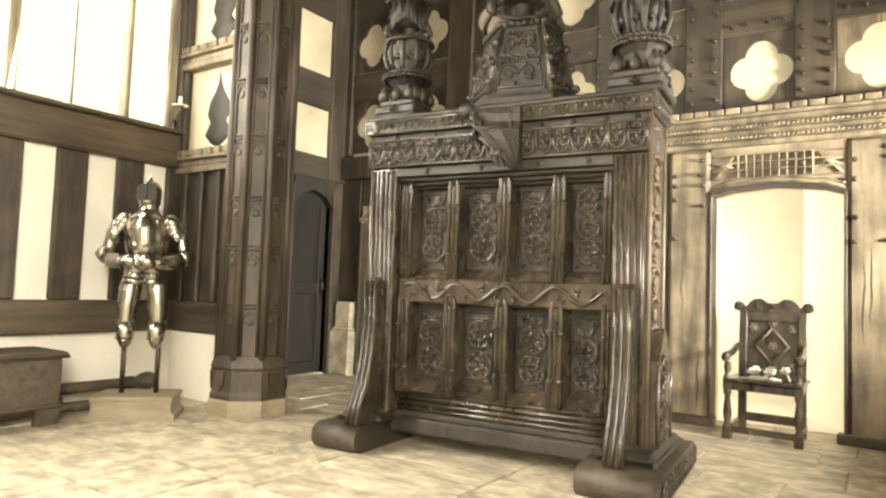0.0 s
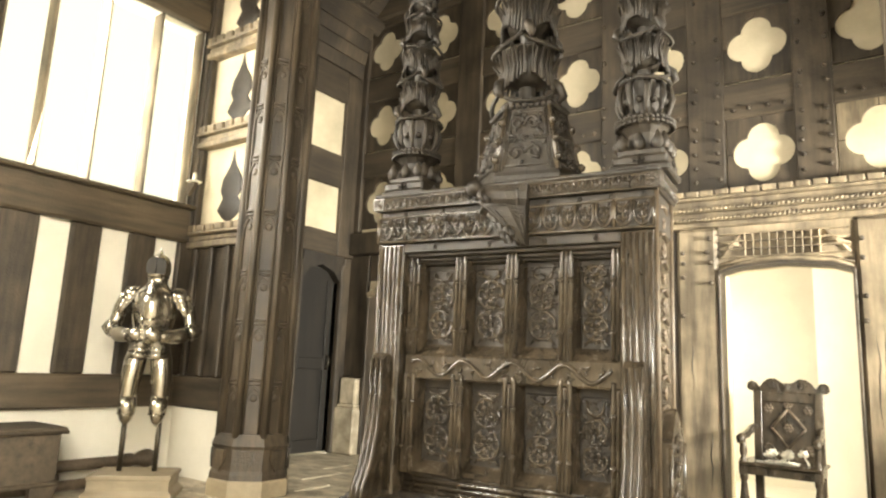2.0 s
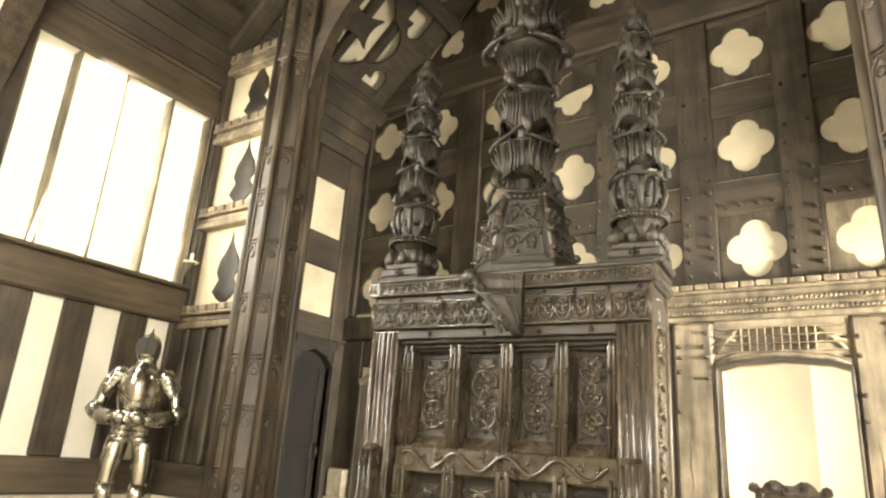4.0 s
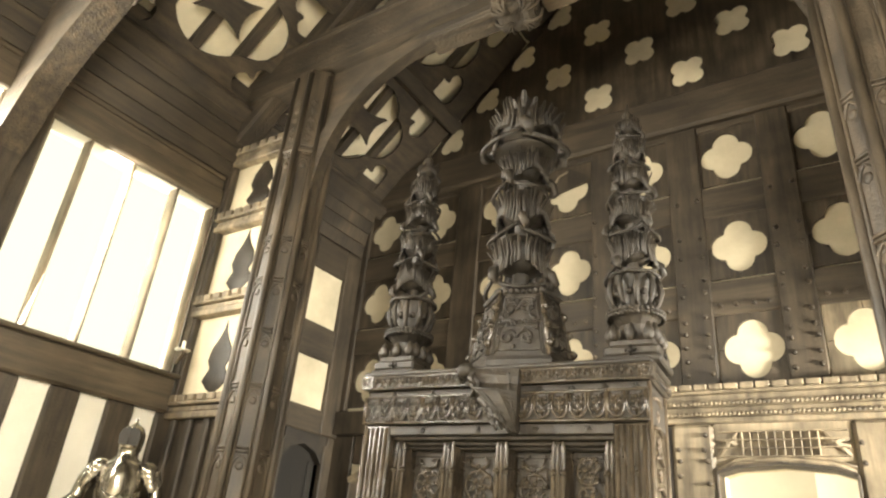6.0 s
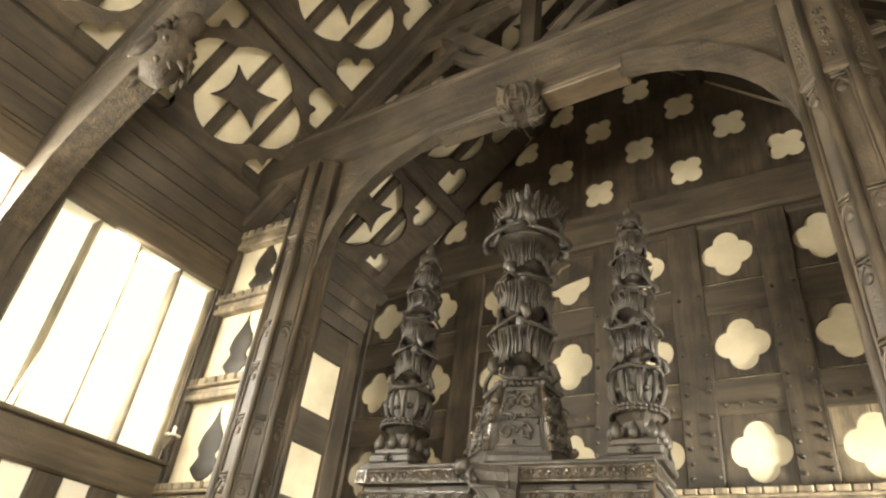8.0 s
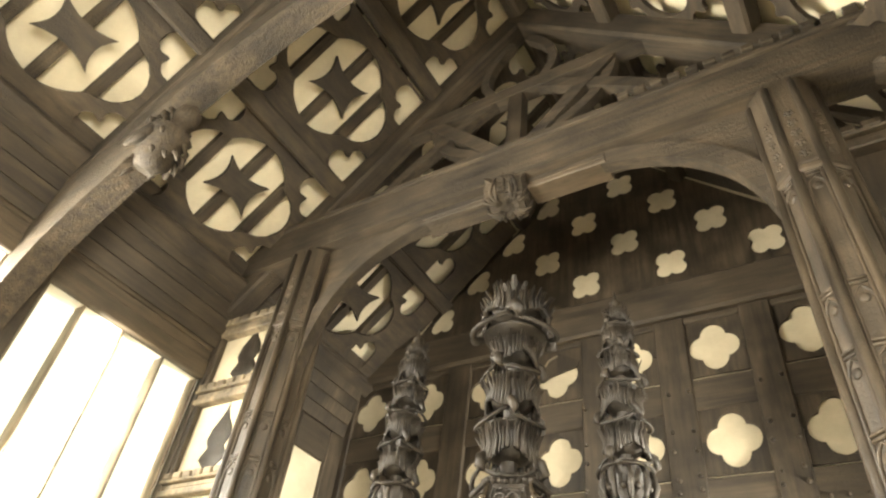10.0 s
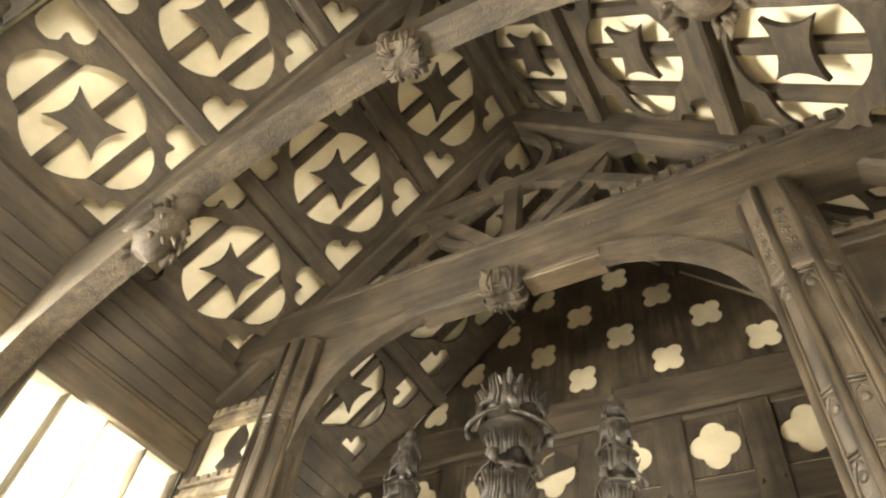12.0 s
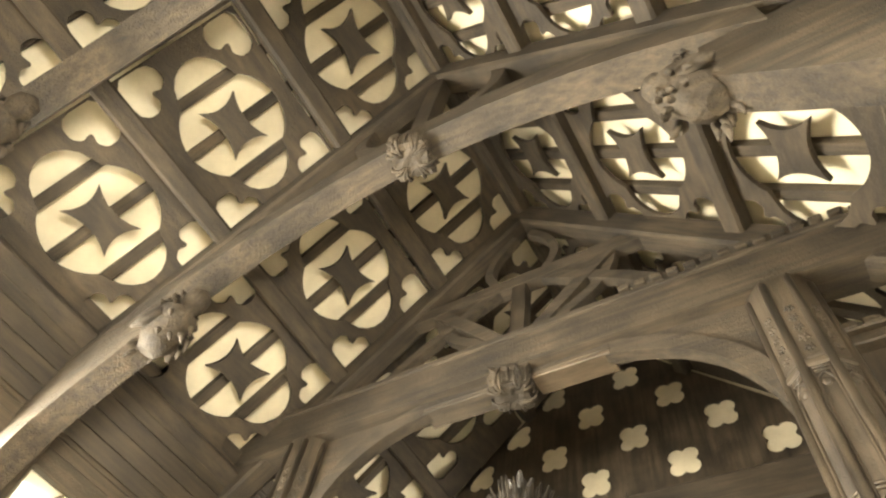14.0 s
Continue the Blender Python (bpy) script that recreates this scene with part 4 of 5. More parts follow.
def stile(s):
    def fn(bm):
        cut_box(bm, *sorted((s * 0.745, s * 0.945)), -0.21, 0.24, 0.17, 1.88, 0.01)
    ob = sp_part("post", fn, OAK_CARVED, "thick moulded post")
    for k in range(5):
        x = s * (0.77 + 0.037 * k)
        sp_part("reed", lambda bm: tube(bm, [(x, -0.212, 0.25), (x, -0.212, 1.86)], 0.014 if k % 2 == 0 else 0.009, 6), OAK_CARVED, "", ob)

    def side(bm):
        for y in (-0.19, 0.22):
            tube(bm, [(s * 0.948, y, 0.2), (s * 0.948, y, 2.2)], 0.016, 6)
        for k in range(11):
            rosette(bm, Matrix.Translation((s * 0.946, 0.0, 0.3 + k * 0.165)) @ pose(0, 0, 0, 0, 90 * s, 0), 0.05 if k % 2 else 0.035, 6)
            tube(bm, [(s * 0.948, -0.1, 0.38 + k * 0.165), (s * 0.953, 0.0, 0.40 + k * 0.165), (s * 0.948, 0.1, 0.37 + k * 0.165)], 0.012, 5)
    # Right side in paler oak: the light on that face, put into colour.
    sp_part("side_carving", side, OAK_CHEST if s > 0 else OAK_CARVED, "", ob)


for s in (-1, 1):
    foot(s)
    stile(s)
    side_bracket(s)
    for f in (-1, 1):
        brace(s, f)
sp_part("backing", lambda bm: cut_box(bm, -0.745, 0.745, 0.0, 0.06, 0.2, 2.0, 0.004))
sp_part("sill", lambda bm: (cut_box(bm, -0.745, 0.745, -0.17, 0.16, 0.095, 0.20, 0.015), cut_box(bm, -0.735, 0.735, -0.15, 0.14, 0.2, 0.24, 0.008)), OAK_DULL)


def reeds(bm):
    cut_box(bm, -0.72, 0.72, -0.09, 0.0, 0.24, 0.36, 0.005)
    for k in range(4):
        tube(bm, [(-0.715, -0.115 + 0.012 * k, 0.255 + 0.033 * k), (0.715, -0.115 + 0.012 * k, 0.255 + 0.033 * k)], 0.018, 8)


sp_part("reeded_moulding", reeds)


def head(bm):
    cut_box(bm, -0.748, 0.748, -0.205, 0.0, 1.815, 1.88, 0.006)
    for k, (y, z) in enumerate(((-0.165, 1.79), (-0.115, 1.765), (-0.07, 1.745))):
        cut_box(bm, -0.742 + 0.02 * k, 0.742 - 0.02 * k, y, 0.0, z, z + 0.03, 0.008)
    for x in (-0.5, -0.1, 0.28, 0.6):
        rosette(bm, Matrix.Translation((x, -0.203, 1.845)) @ pose(0, 0, 0, 90, 0, 0), 0.02, 5)


sp_part("head_moulding", head, OAK_DULL)
XM = (-0.70, -0.335, 0.035, 0.395, 0.715)
for tier, (z0, z1) in enumerate(((0.37, 0.965), (1.13, 1.76))):
    for i in range(4):
        xa, xb = XM[i] + 0.065, XM[i + 1] - 0.065
        cx, w = (xa + xb) / 2, xb - xa

        def panel(bm, xa=xa, xb=xb, z0=z0, z1=z1):
            cut_box(bm, xa - 0.02, xb + 0.02, -0.012, 0.0, z0, z1, 0.003)
            cut_box(bm, xa, xb, -0.03, -0.012, z0 + 0.05, z1 - 0.05, 0.008)
        # Ground darker than its relief: shade between the carving, put into colour.
        pn = sp_part("panel", panel, OAK_DULL)

        def carving(bm, cx=cx, w=w, z0=z0, z1=z1, i=i, tier=tier):
            rnd = random.Random(7 * i + tier)
            r = w * 0.40
            lo, hi = z0 + 0.085, z1 - 0.06
            zs = [lo + r + 0.03 + 2.02 * r * k for k in range(3 if hi - lo > 6.0 * r + 0.02 else 2)]
            for k, z in enumerate(zs):
                a0 = rnd.uniform(0, 6.28)
                tube(bm, [(cx + r * 0.94 * math.cos(a0 + 0.47 * q), -0.042 - 0.008 * (q % 2), z + r * 0.94 * math.sin(a0 + 0.47 * q)) for q in range(13)], 0.0105, 5)
                lathe(bm, [(r * 0.16, 0.0), (r * 0.13, 0.012), (0.002, 0.015)], 7, Matrix.Translation((cx, -0.028, z)) @ pose(0, 0, 0, 90, 0, 0))
                for q in range(5):
                    a = a0 + q * 1.2566
                    tube(bm, [(cx + r * f * math.cos(a + g), -0.04 - h, z + r * f * math.sin(a + g)) for f, g, h in ((0.2, 0.0, 0.004), (0.45, -0.3, 0.010), (0.62, 0.0, 0.005), (0.45, 0.3, 0.010), (0.2, 0.0, 0.004))], 0.0085, 5)
                for q in range(7):
                    a = a0 + 0.9 * q
                    tube(bm, [(cx + r * f * math.cos(a + g), -0.04 - h, z + r * f * math.sin(a + g)) for f, g, h in ((0.92, 0.0, 0.0), (0.72, 0.22, 0.012), (0.52, 0.3, 0.004))], 0.010, 5, None, (0.7, 1.1, 0.3))
            z = zs[-1] + r
            for q in (-1, 1):
                tube(bm, [(cx - q * r * 0.1, -0.034, z), (cx + q * r * 0.55, -0.044, z + (hi - z) * 0.35), (cx + q * r * 0.75, -0.038, z + (hi - z) * 0.9)], 0.011, 5, None, (0.6, 1.2, 0.4))
                tube(bm, [(cx + q * r * 0.9, -0.034, lo), (cx + q * r * 0.6, -0.042, lo + 0.03), (cx + q * r * 0.2, -0.036, lo + 0.025)], 0.009, 5, None, (0.5, 1.2, 0.4))
            for q in range(64):
                x, zz = cx + rnd.uniform(-0.46, 0.46) * w, rnd.uniform(lo, hi)
                a = rnd.uniform(0, 6.28)
                tube(bm, [(x, -0.03, zz), (x + 0.016 * math.cos(a), -0.041, zz + 0.016 * math.sin(a)), (x + 0.03 * math.cos(a + 0.5), -0.033, zz + 0.03 * math.sin(a + 0.5))], 0.007, 4, None, (0.6, 1.1, 0.3))
        sp_part("scrollwork", carving, OAK_CARVED, "carved scrolling foliage", pn)

        def cover(bm, xa=xa, xb=xb, z0=z0):
            vs = [bm.verts.new(p) for p in ((xa - 0.03, -0.11, z0), (xb + 0.03, -0.11, z0), (xb, -0.012, z0 + 0.085), (xa, -0.012, z0 + 0.085), (xa - 0.05, 0.0, z0 - 0.01), (xb + 0.05, 0.0, z0 - 0.01))]
            for f in ((0, 1, 2, 3), (0, 4, 5, 1), (0, 3, 4), (1, 5, 2), (2, 5, 4, 3)):
                bm.faces.new([vs[q] for q in f])
        sp_part("sloped_sill", cover, OAK_CARVED, "", pn)
    for i, x in enumerate(XM):
        def muntin(bm, x=x, z0=z0, z1=z1, i=i):
            plate(bm, [(x - 0.062, 0.0), (x - 0.034, -0.125), (x + 0.034, -0.125), (x + 0.062, 0.0)], (), z1 - z0 + 0.01, Matrix.Translation((0, 0, z0 - 0.01)))
            for dx in (-0.031, 0.031):
                tube(bm, [(x + dx, -0.122, z0 - 0.005), (x + dx, -0.124, z1 - 0.03), (x + dx * 0.9, -0.128, z1 + 0.02), (x + dx * 0.8, -0.13, z1 + 0.045)], 0.016, 8, None, (1, 1, 0.8, 0.2) if z1 > 1.5 else (1, 1, 1, 1))
                for zz in (z0 + 0.16, z1 - 0.15):
                    lathe(bm, [(0.015, -0.018), (0.024, -0.007), (0.025, 0.005), (0.015, 0.018)], 8, Matrix.Translation((x + dx, -0.126, zz)))
                    rosette(bm, Matrix.Translation((x + dx, -0.14, zz)) @ pose(0, 0, 0, 90, 0, 0), 0.017, 4)
            tube(bm, [(x, -0.127, z0), (x, -0.132, z1 - 0.03), (x, -0.14, z1 + (0.075 if z1 > 1.5 else 0.0))], 0.011, 6, None, (0.6, 1.0, 0.2))
        sp_part("muntin", muntin)


def mid_rail(bm):
    cut_box(bm, -0.745, 0.745, -0.13, 0.0, 0.965, 1.13, 0.012)


rail = sp_part("mid_rail", mid_rail)


def vine(bm):
    pts = [(-0.68 + 1.36 * t / 60, -0.142, 1.047 + 0.05 * math.sin(t / 60 * 2 * math.pi * 4.0 + 0.6)) for t in range(61)]
    tube(bm, pts, 0.014, 6)
    for k in range(13):
        x = -0.63 + k * 0.105
        z = 1.047 - 0.03 * math.sin((x + 0.68) / 1.36 * 2 * math.pi * 4 + 0.6)
        for q in range(3):
            a = q * 2.1 + k
            tube(bm, [(x, -0.132, z), (x + 0.02 * math.cos(a), -0.14, z + 0.02 * math.sin(a)), (x + 0.038 * math.cos(a + 0.3), -0.133, z + 0.034 * math.sin(a + 0.3))], 0.009, 5, None, (0.6, 1.2, 0.2))


sp_part("vine_carving", vine, OAK_CARVED, "running vine in relief", rail)
# frieze and cap
# Frieze and cap grounds also darker than their carving, for recess shade.
fr = sp_part("frieze", lambda bm: cut_box(bm, -0.95, 0.95, -0.235, 0.25, 1.88, 2.06, 0.01), OAK_DULL)


def swag(bm, x, w, rnd):
    """One carved bay of the frieze: a cusped swag holding leaves and berries."""
    pts = [(x + w * math.cos(math.pi * (1 + t / 10)) * (1 if t not in (0, 10) else 1.02), -0.246, 1.965 + 0.062 * math.sin(math.pi * (1 + t / 10))) for t in range(11)]
    tube(bm, [(x - w, -0.242, 2.045)] + pts + [(x + w, -0.242, 2.045)], 0.0085, 5)
    tube(bm, [(x, -0.24, 1.915), (x, -0.25, 1.96), (x, -0.245, 2.03)], 0.009, 5, None, (0.6, 1.2, 0.5))
    for q in (-1, 1):
        for z0, z1 in ((1.935, 1.972), (1.975, 2.015), (2.01, 2.04)):
            tube(bm, [(x, -0.24, z0), (x + q * w * 0.42, -0.252, z0 + 0.006), (x + q * w * 0.7, -0.243, z1)], 0.0085, 5, None, (0.6, 1.2, 0.4))
        lathe(bm, [(0.011, 0), (0.010, 0.009), (0.004, 0.013)], 6, Matrix.Translation((x + q * w * 0.5, -0.237, 2.0 + rnd.uniform(-0.01, 0.02))) @ pose(0, 0, 0, 90, 0, 0))
    lathe(bm, [(0.013, 0), (0.011, 0.011), (0.004, 0.015)], 6, Matrix.Translation((x, -0.237, 1.99)) @ pose(0, 0, 0, 90, 0, 0))


def frieze_carving(bm):
    rnd = random.Random(31)
    for k in range(17):
        swag(bm, -0.885 + k * 0.1106, 0.046, rnd)
    for x in (-0.945, -0.72, 0.72, 0.945):
        tube(bm, [(x, -0.242, 1.89), (x, -0.242, 2.055)], 0.011, 6)
    for z in (1.888, 2.056):
        tube(bm, [(-0.95, -0.24, z), (0.95, -0.24, z)], 0.009, 6)


sp_part("frieze_carving", frieze_carving, OAK_CARVED, "carved arcade and leaf frieze", fr)
cap = sp_part("cap", lambda bm: cut_box(bm, -0.975, 0.975, -0.25, 0.27, 2.11, 2.20, 0.012), OAK_DULL)
sp_part("cap_bed", lambda bm: (cut_box(bm, -0.945, 0.945, -0.205, 0.25, 2.06, 2.12, 0.006), [rosette(bm, Matrix.Translation((x, -0.204, 2.088)) @ pose(0, 0, 0, 90, 0, 0), 0.02, 5) for x in (-0.75, -0.45, 0.3, 0.5, 0.7, 0.88)]), OAK_DULL, "", cap)
sp_part("cap_board", lambda bm: cut_box(bm, -0.985, 0.985, -0.265, 0.28, 2.20, 2.235, 0.012), OAK_DULL, "", cap)


def cap_carving(bm):
    for k in range(34):
        x = -0.93 + k * 0.0545
        tube(bm, [(x - 0.024, -0.25, 2.19), (x - 0.02, -0.258, 2.15), (x, -0.262, 2.13), (x + 0.02, -0.258, 2.15), (x + 0.024, -0.25, 2.19)], 0.006, 5)
        tube(bm, [(x, -0.25, 2.19), (x, -0.262, 2.165), (x, -0.256, 2.145)], 0.010, 5, None, (0.5, 1.2, 0.5))
        lathe(bm, [(0.009, 0), (0.007, 0.01)], 5, Matrix.Translation((x + 0.027, -0.248, 2.135)) @ pose(0, 0, 0, 90, 0, 0))
    for z in (2.118, 2.195):
        tube(bm, [(-0.975, -0.25, z), (0.975, -0.25, z)], 0.008, 6)
    for k in range(8):
        rosette(bm, Matrix.Translation((0.975, -0.14 + k * 0.056, 2.155)) @ pose(0, 0, 0, 0, 90, 0), 0.028, 5)
    # square corner flowers
    for s in (-1, 1):
        for m in (Matrix.Translation((s * 0.945, -0.25, 2.16)) @ pose(0, 0, 0, 90, 0, 0), Matrix.Translation((s * 0.976, -0.215, 2.16)) @ pose(0, 0, 0, 0, 90 * s, 0)):
            rosette(bm, m, 0.042, 8)
            lathe(bm, [(0.062, 0.0), (0.058, 0.014), (0.05, 0.014), (0.05, 0.002)], 4, m @ pose(0, 0, 0, 0, 0, 45), smooth=False)


sp_part("cap_carving", cap_carving, OAK_CARVED, "small carved leaf band", cap)


PROW_RIBS = []


def prow(bm):
    rows = [(2.20, -0.19, 0.19, 0.07, -0.10), (2.15, -0.18, 0.19, 0.10, -0.09), (2.10, -0.14, 0.19, 0.09, -0.05), (2.05, -0.14, 0.19, 0.15, -0.02), (1.97, -0.03, 0.19, 0.13, 0.06), (1.88, 0.08, 0.19, 0.09, 0.13), (1.81, 0.15, 0.19, 0.04, 0.17)]
    fine = [[p + (q - p) * f for p, q in zip(a, b)] for a, b in zip(rows, rows[1:]) for f in (0.0, 0.33, 0.66)] + [rows[-1]]
    keel = []
    for z, xl, xr, out, kx in fine:
        ribbed = 0.018 * math.sin(z * 60)
        keel.append([bm.verts.new(q) for q in ((xl, -0.245, z), (kx - 0.02, -0.25 - out + ribbed * 0.4, z), (0.5 * (kx + xr) + 0.01, -0.25 - out * 0.85, z), (xr, -0.25 - out * 0.35, z), (xr, -0.235, z))])
    for a, b in zip(keel, keel[1:]):
        for i in range(4):
            bm.faces.new((a[i], a[i + 1], b[i + 1], b[i]))
    bm.faces.new(keel[0])
    bm.faces.new(keel[-1][::-1])
    for q in (0.1, 0.45, 0.8):
        PROW_RIBS.append(([r[1].co.lerp(r[3].co, q) for r in keel[2:17]], 0.015))
    PROW_RIBS.append(([r[1].co.copy() for r in keel[9:]], 0.012))
    PROW_RIBS.append(([keel[9][0].co.copy(), keel[9][1].co.copy(), keel[9][2].co.copy()], 0.012))


def prow_leaves(bm):
    rl = random.Random(77)
    for j in range(22):
        t = rl.uniform(0, 1)
        z = 2.18 - 0.3 * t
        x = -0.13 + 0.22 * t + rl.uniform(0, 0.05)
        y = -0.27 - 0.1 * rl.uniform(0.2, 0.9)
        tube(bm, [(x, y, z), (x - 0.02, y - 0.02, z - 0.03), (x + 0.01, y - 0.01, z - 0.075)], 0.017, 5, None, (0.6, 1.2, 0.4))
    lathe(bm, [(0.01, -0.05), (0.05, -0.03), (0.06, 0.0), (0.045, 0.035), (0.01, 0.05)], 10, Matrix.Translation((-0.16, -0.31, 2.19)))


# Bracket in darker oak than the posts: underside shade put into its colour.
bracket = sp_part("prow_bracket", prow, OAK_DULL, "pointed carved bracket")
sp_part("leaves", prow_leaves, OAK_DULL, "", bracket)
for pts, r in PROW_RIBS:
    sp_part("rib", lambda bm: tube(bm, pts, r, 5), OAK_DULL, "", bracket)


# ---- openwork finials ----
def blade(bm, m, length, width, curl):
    """One carved leaf, thick at its foot and curling out at its tip."""
    rows = []
    for i in range(5):
        t = i / 4
        w = width * (1 - 0.55 * t) * (0.8 + 0.4 * math.sin(t * 3))
        out = curl * t * t
        z = length * t
        d = 0.014 * (1 - 0.6 * t)
        rows.append([bm.verts.new(m @ Vector(p)) for p in ((out - d, -w, z), (out + d, -w, z), (out + d * 2.2, 0, z), (out + d, w, z), (out - d, w, z))])
    for a, b in zip(rows, rows[1:]):
        for j in range(5):
            bm.faces.new((a[j], a[(j + 1) % 5], b[(j + 1) % 5], b[j]))
    bm.faces.new(rows[0][::-1])
    bm.faces.new(rows[-1])


def ring(bm, r, z, thick, knots, sq=1.0):
    """A roped ring: a torus of slanted beads."""
    for i in range(knots):
        a = 2 * math.pi * i / knots
        lathe(bm, [(thick * 0.3, -thick * 1.3), (thick, -thick * 0.6), (thick, thick * 0.6), (thick * 0.3, thick * 1.3)], 5,
              Matrix.Translation((r * math.cos(a), r * math.sin(a) * sq, z)) @ pose(0, 0, 0, 0, 0, math.degrees(a)) @ pose(0, 0, 0, 62, 0, 0))


def tiers(bm, z, rs, heights, rnd):
    """Stacked tiers: ragged bands of upright leaves over deep hollows, each with a roped lower lip."""
    for k, (r, h) in enumerate(zip(rs, heights)):
        tube(bm, [(0, 0, z - 0.01), (0, 0, z + h)], r * 0.3, 8)
        lathe(bm, [(r * 0.3, z + h * 0.42), (r * 0.70, z + h * 0.52), (r * 0.80, z + h * 0.80), (r * 0.84, z + h * 0.9), (r * 0.3, z + h * 0.84)], 18)
        lathe(bm, [(r * 0.25, z - h * 0.02), (r * 0.85, z + h * 0.03), (r * 0.88, z + h * 0.07), (r * 0.25, z + h * 0.05)], 18)
        a0 = k * 1.05 + rnd.uniform(-0.35, 0.35)
        n = 48
        lift = [rnd.uniform(-0.10, 0.12) for _ in range(9)]
        for i in range(n):
            a = 2 * math.pi * i / n + rnd.uniform(-0.05, 0.05)
            arch = 0.5 - 0.5 * math.cos(3 * (a - a0))
            z0 = z + h * (0.26 + 0.28 * arch)
            z1 = z + h * (0.95 + lift[i * 9 // n] + rnd.uniform(-0.07, 0.07))
            out = 0.14 * (1 - arch) + rnd.uniform(-0.03, 0.05)
            tip = rnd.uniform(0.86, 1.16)
            tube(bm, [(r * q * math.cos(a), r * q * math.sin(a), zz) for q, zz in ((0.86 + out, z0), (0.80 + out * 0.5, z0 * 0.5 + z1 * 0.5), (tip, z1))], r * rnd.uniform(0.055, 0.085), 5, None, (0.9, 1.0, 0.45))
        for q in range(3):
            b0 = a0 + q * 2 * math.pi / 3
            sag = rnd.uniform(0.24, 0.34)
            pts = []
            for i in range(15):
                t = i / 14
                a = b0 + t * 2 * math.pi / 3
                c = math.sin(math.pi * t) ** 0.8
                w = r * (0.84 + 0.36 * c)
                pts.append((w * math.cos(a), w * math.sin(a), z + h * (0.30 + 0.12 * (t - 0.5) - sag * c)))
            tube(bm, pts, r * 0.06, 6)
            for i in range(14):
                p, p2 = Vector(pts[i]), Vector(pts[i + 1])
                turn = (p2 - p).to_track_quat("Z", "Y").to_matrix().to_4x4()
                for f in (0.0, 0.5):
                    lathe(bm, [(r * 0.055, -0.006), (r * 0.092, 0), (r * 0.055, 0.006)], 6, Matrix.Translation(p.lerp(p2, f)) @ turn @ pose(0, 0, 0, 24, 0, 0))
            # curled leaf ends beside each hollow
            a = b0 + rnd.uniform(-0.1, 0.1)
            tube(bm, [(r * f * math.cos(a + g), r * f * math.sin(a + g), z + h * e) for f, g, e in ((0.8, 0.0, 0.5), (1.12, 0.05, 0.36), (1.22, 0.15, 0.2), (1.05, 0.2, 0.12))], r * 0.16, 6, None, (0.7, 1.1, 1.0, 0.4))
        z += h
    return z


def finial(x, y, seed):
    rnd = random.Random(seed)
    z = 2.235
    bm = bmesh.new()
    for r, h, w in ((0.18, 0.0, 0.05), (0.165, 0.05, 0.06), (0.14, 0.11, 0.05)):
        cut_box(bm, x - r, x + r, y - r, y + r, z + h, z + h + w, 0.012)
    for k in range(4):
        for q in (-1, 0, 1):
            m = Matrix.Translation((x, y, 0)) @ pose(0, 0, 0, 0, 0, 90 * k) @ Matrix.Translation((0.135, 0.105 * q, z + 0.16))
            lathe(bm, [(0.02, -0.01), (0.034, 0.015), (0.036, 0.04), (0.022, 0.07), (0.008, 0.1)], 8, m)
            rosette(bm, Matrix.Translation((x, y, 0)) @ pose(0, 0, 0, 0, 0, 90 * k) @ Matrix.Translation((0.166, 0, z + 0.08)) @ pose(0, 0, 0, 0, 90, 0), 0.035, 4)
    fin = part("finial", bm, OAK_DULL, SCREEN, "tall openwork finial of leaves and roped ribbons")
    bm = bmesh.new()
    m = Matrix.Translation((x, y, 0))
    lathe(bm, [(0.12, z + 0.15), (0.10, z + 0.20), (0.10, z + 0.27), (0.14, z + 0.31), (0.165, z + 0.325), (0.168, z + 0.355), (0.15, z + 0.37), (0.105, z + 0.385), (0.115, z + 0.46), (0.135, z + 0.55), (0.14, z + 0.60), (0.10, z + 0.62)], 12, m, smooth=False)
    for r, zz in ((0.172, z + 0.325), (0.172, z + 0.352), (0.155, z + 0.605)):
        rg = bmesh.new()
        ring(rg, r, zz, 0.014, 34)
        merge(bm, rg, m)
    for i in range(10):
        a = 36 * i
        tube(bm, [(0.115, 0, z + 0.38), (0.15, 0, z + 0.42), (0.168, 0, z + 0.49), (0.16, 0, z + 0.55), (0.14, 0, z + 0.59)], 0.0155, 6, m @ pose(0, 0, 0, 0, 0, a), (0.8, 0.9, 1.45, 0.9, 0.7))
        lathe(bm, [(0.01, -0.02), (0.022, -0.008), (0.022, 0.008), (0.01, 0.02)], 6, m @ pose(0, 0, 0, 0, 0, a + 18) @ Matrix.Translation((0.14, 0, z + 0.47)))
    part("urn", bm, OAK_DULL, fin, "ribbed urn with roped rims")
    bm = bmesh.new()
    t = bmesh.new()
    top = tiers(t, z + 0.58, (0.152, 0.145, 0.133, 0.115, 0.09), (0.30, 0.28, 0.26, 0.24, 0.18), rnd)
    lathe(t, [(0.05, top - 0.02), (0.03, top + 0.03), (0.045, top + 0.06), (0.018, top + 0.09), (0.004, top + 0.17)], 8)
    merge(bm, t, m)
    part("openwork", bm, OAK_DULL, fin)


finial(-0.83, 0.02, 3)
finial(0.84, 0.02, 5)


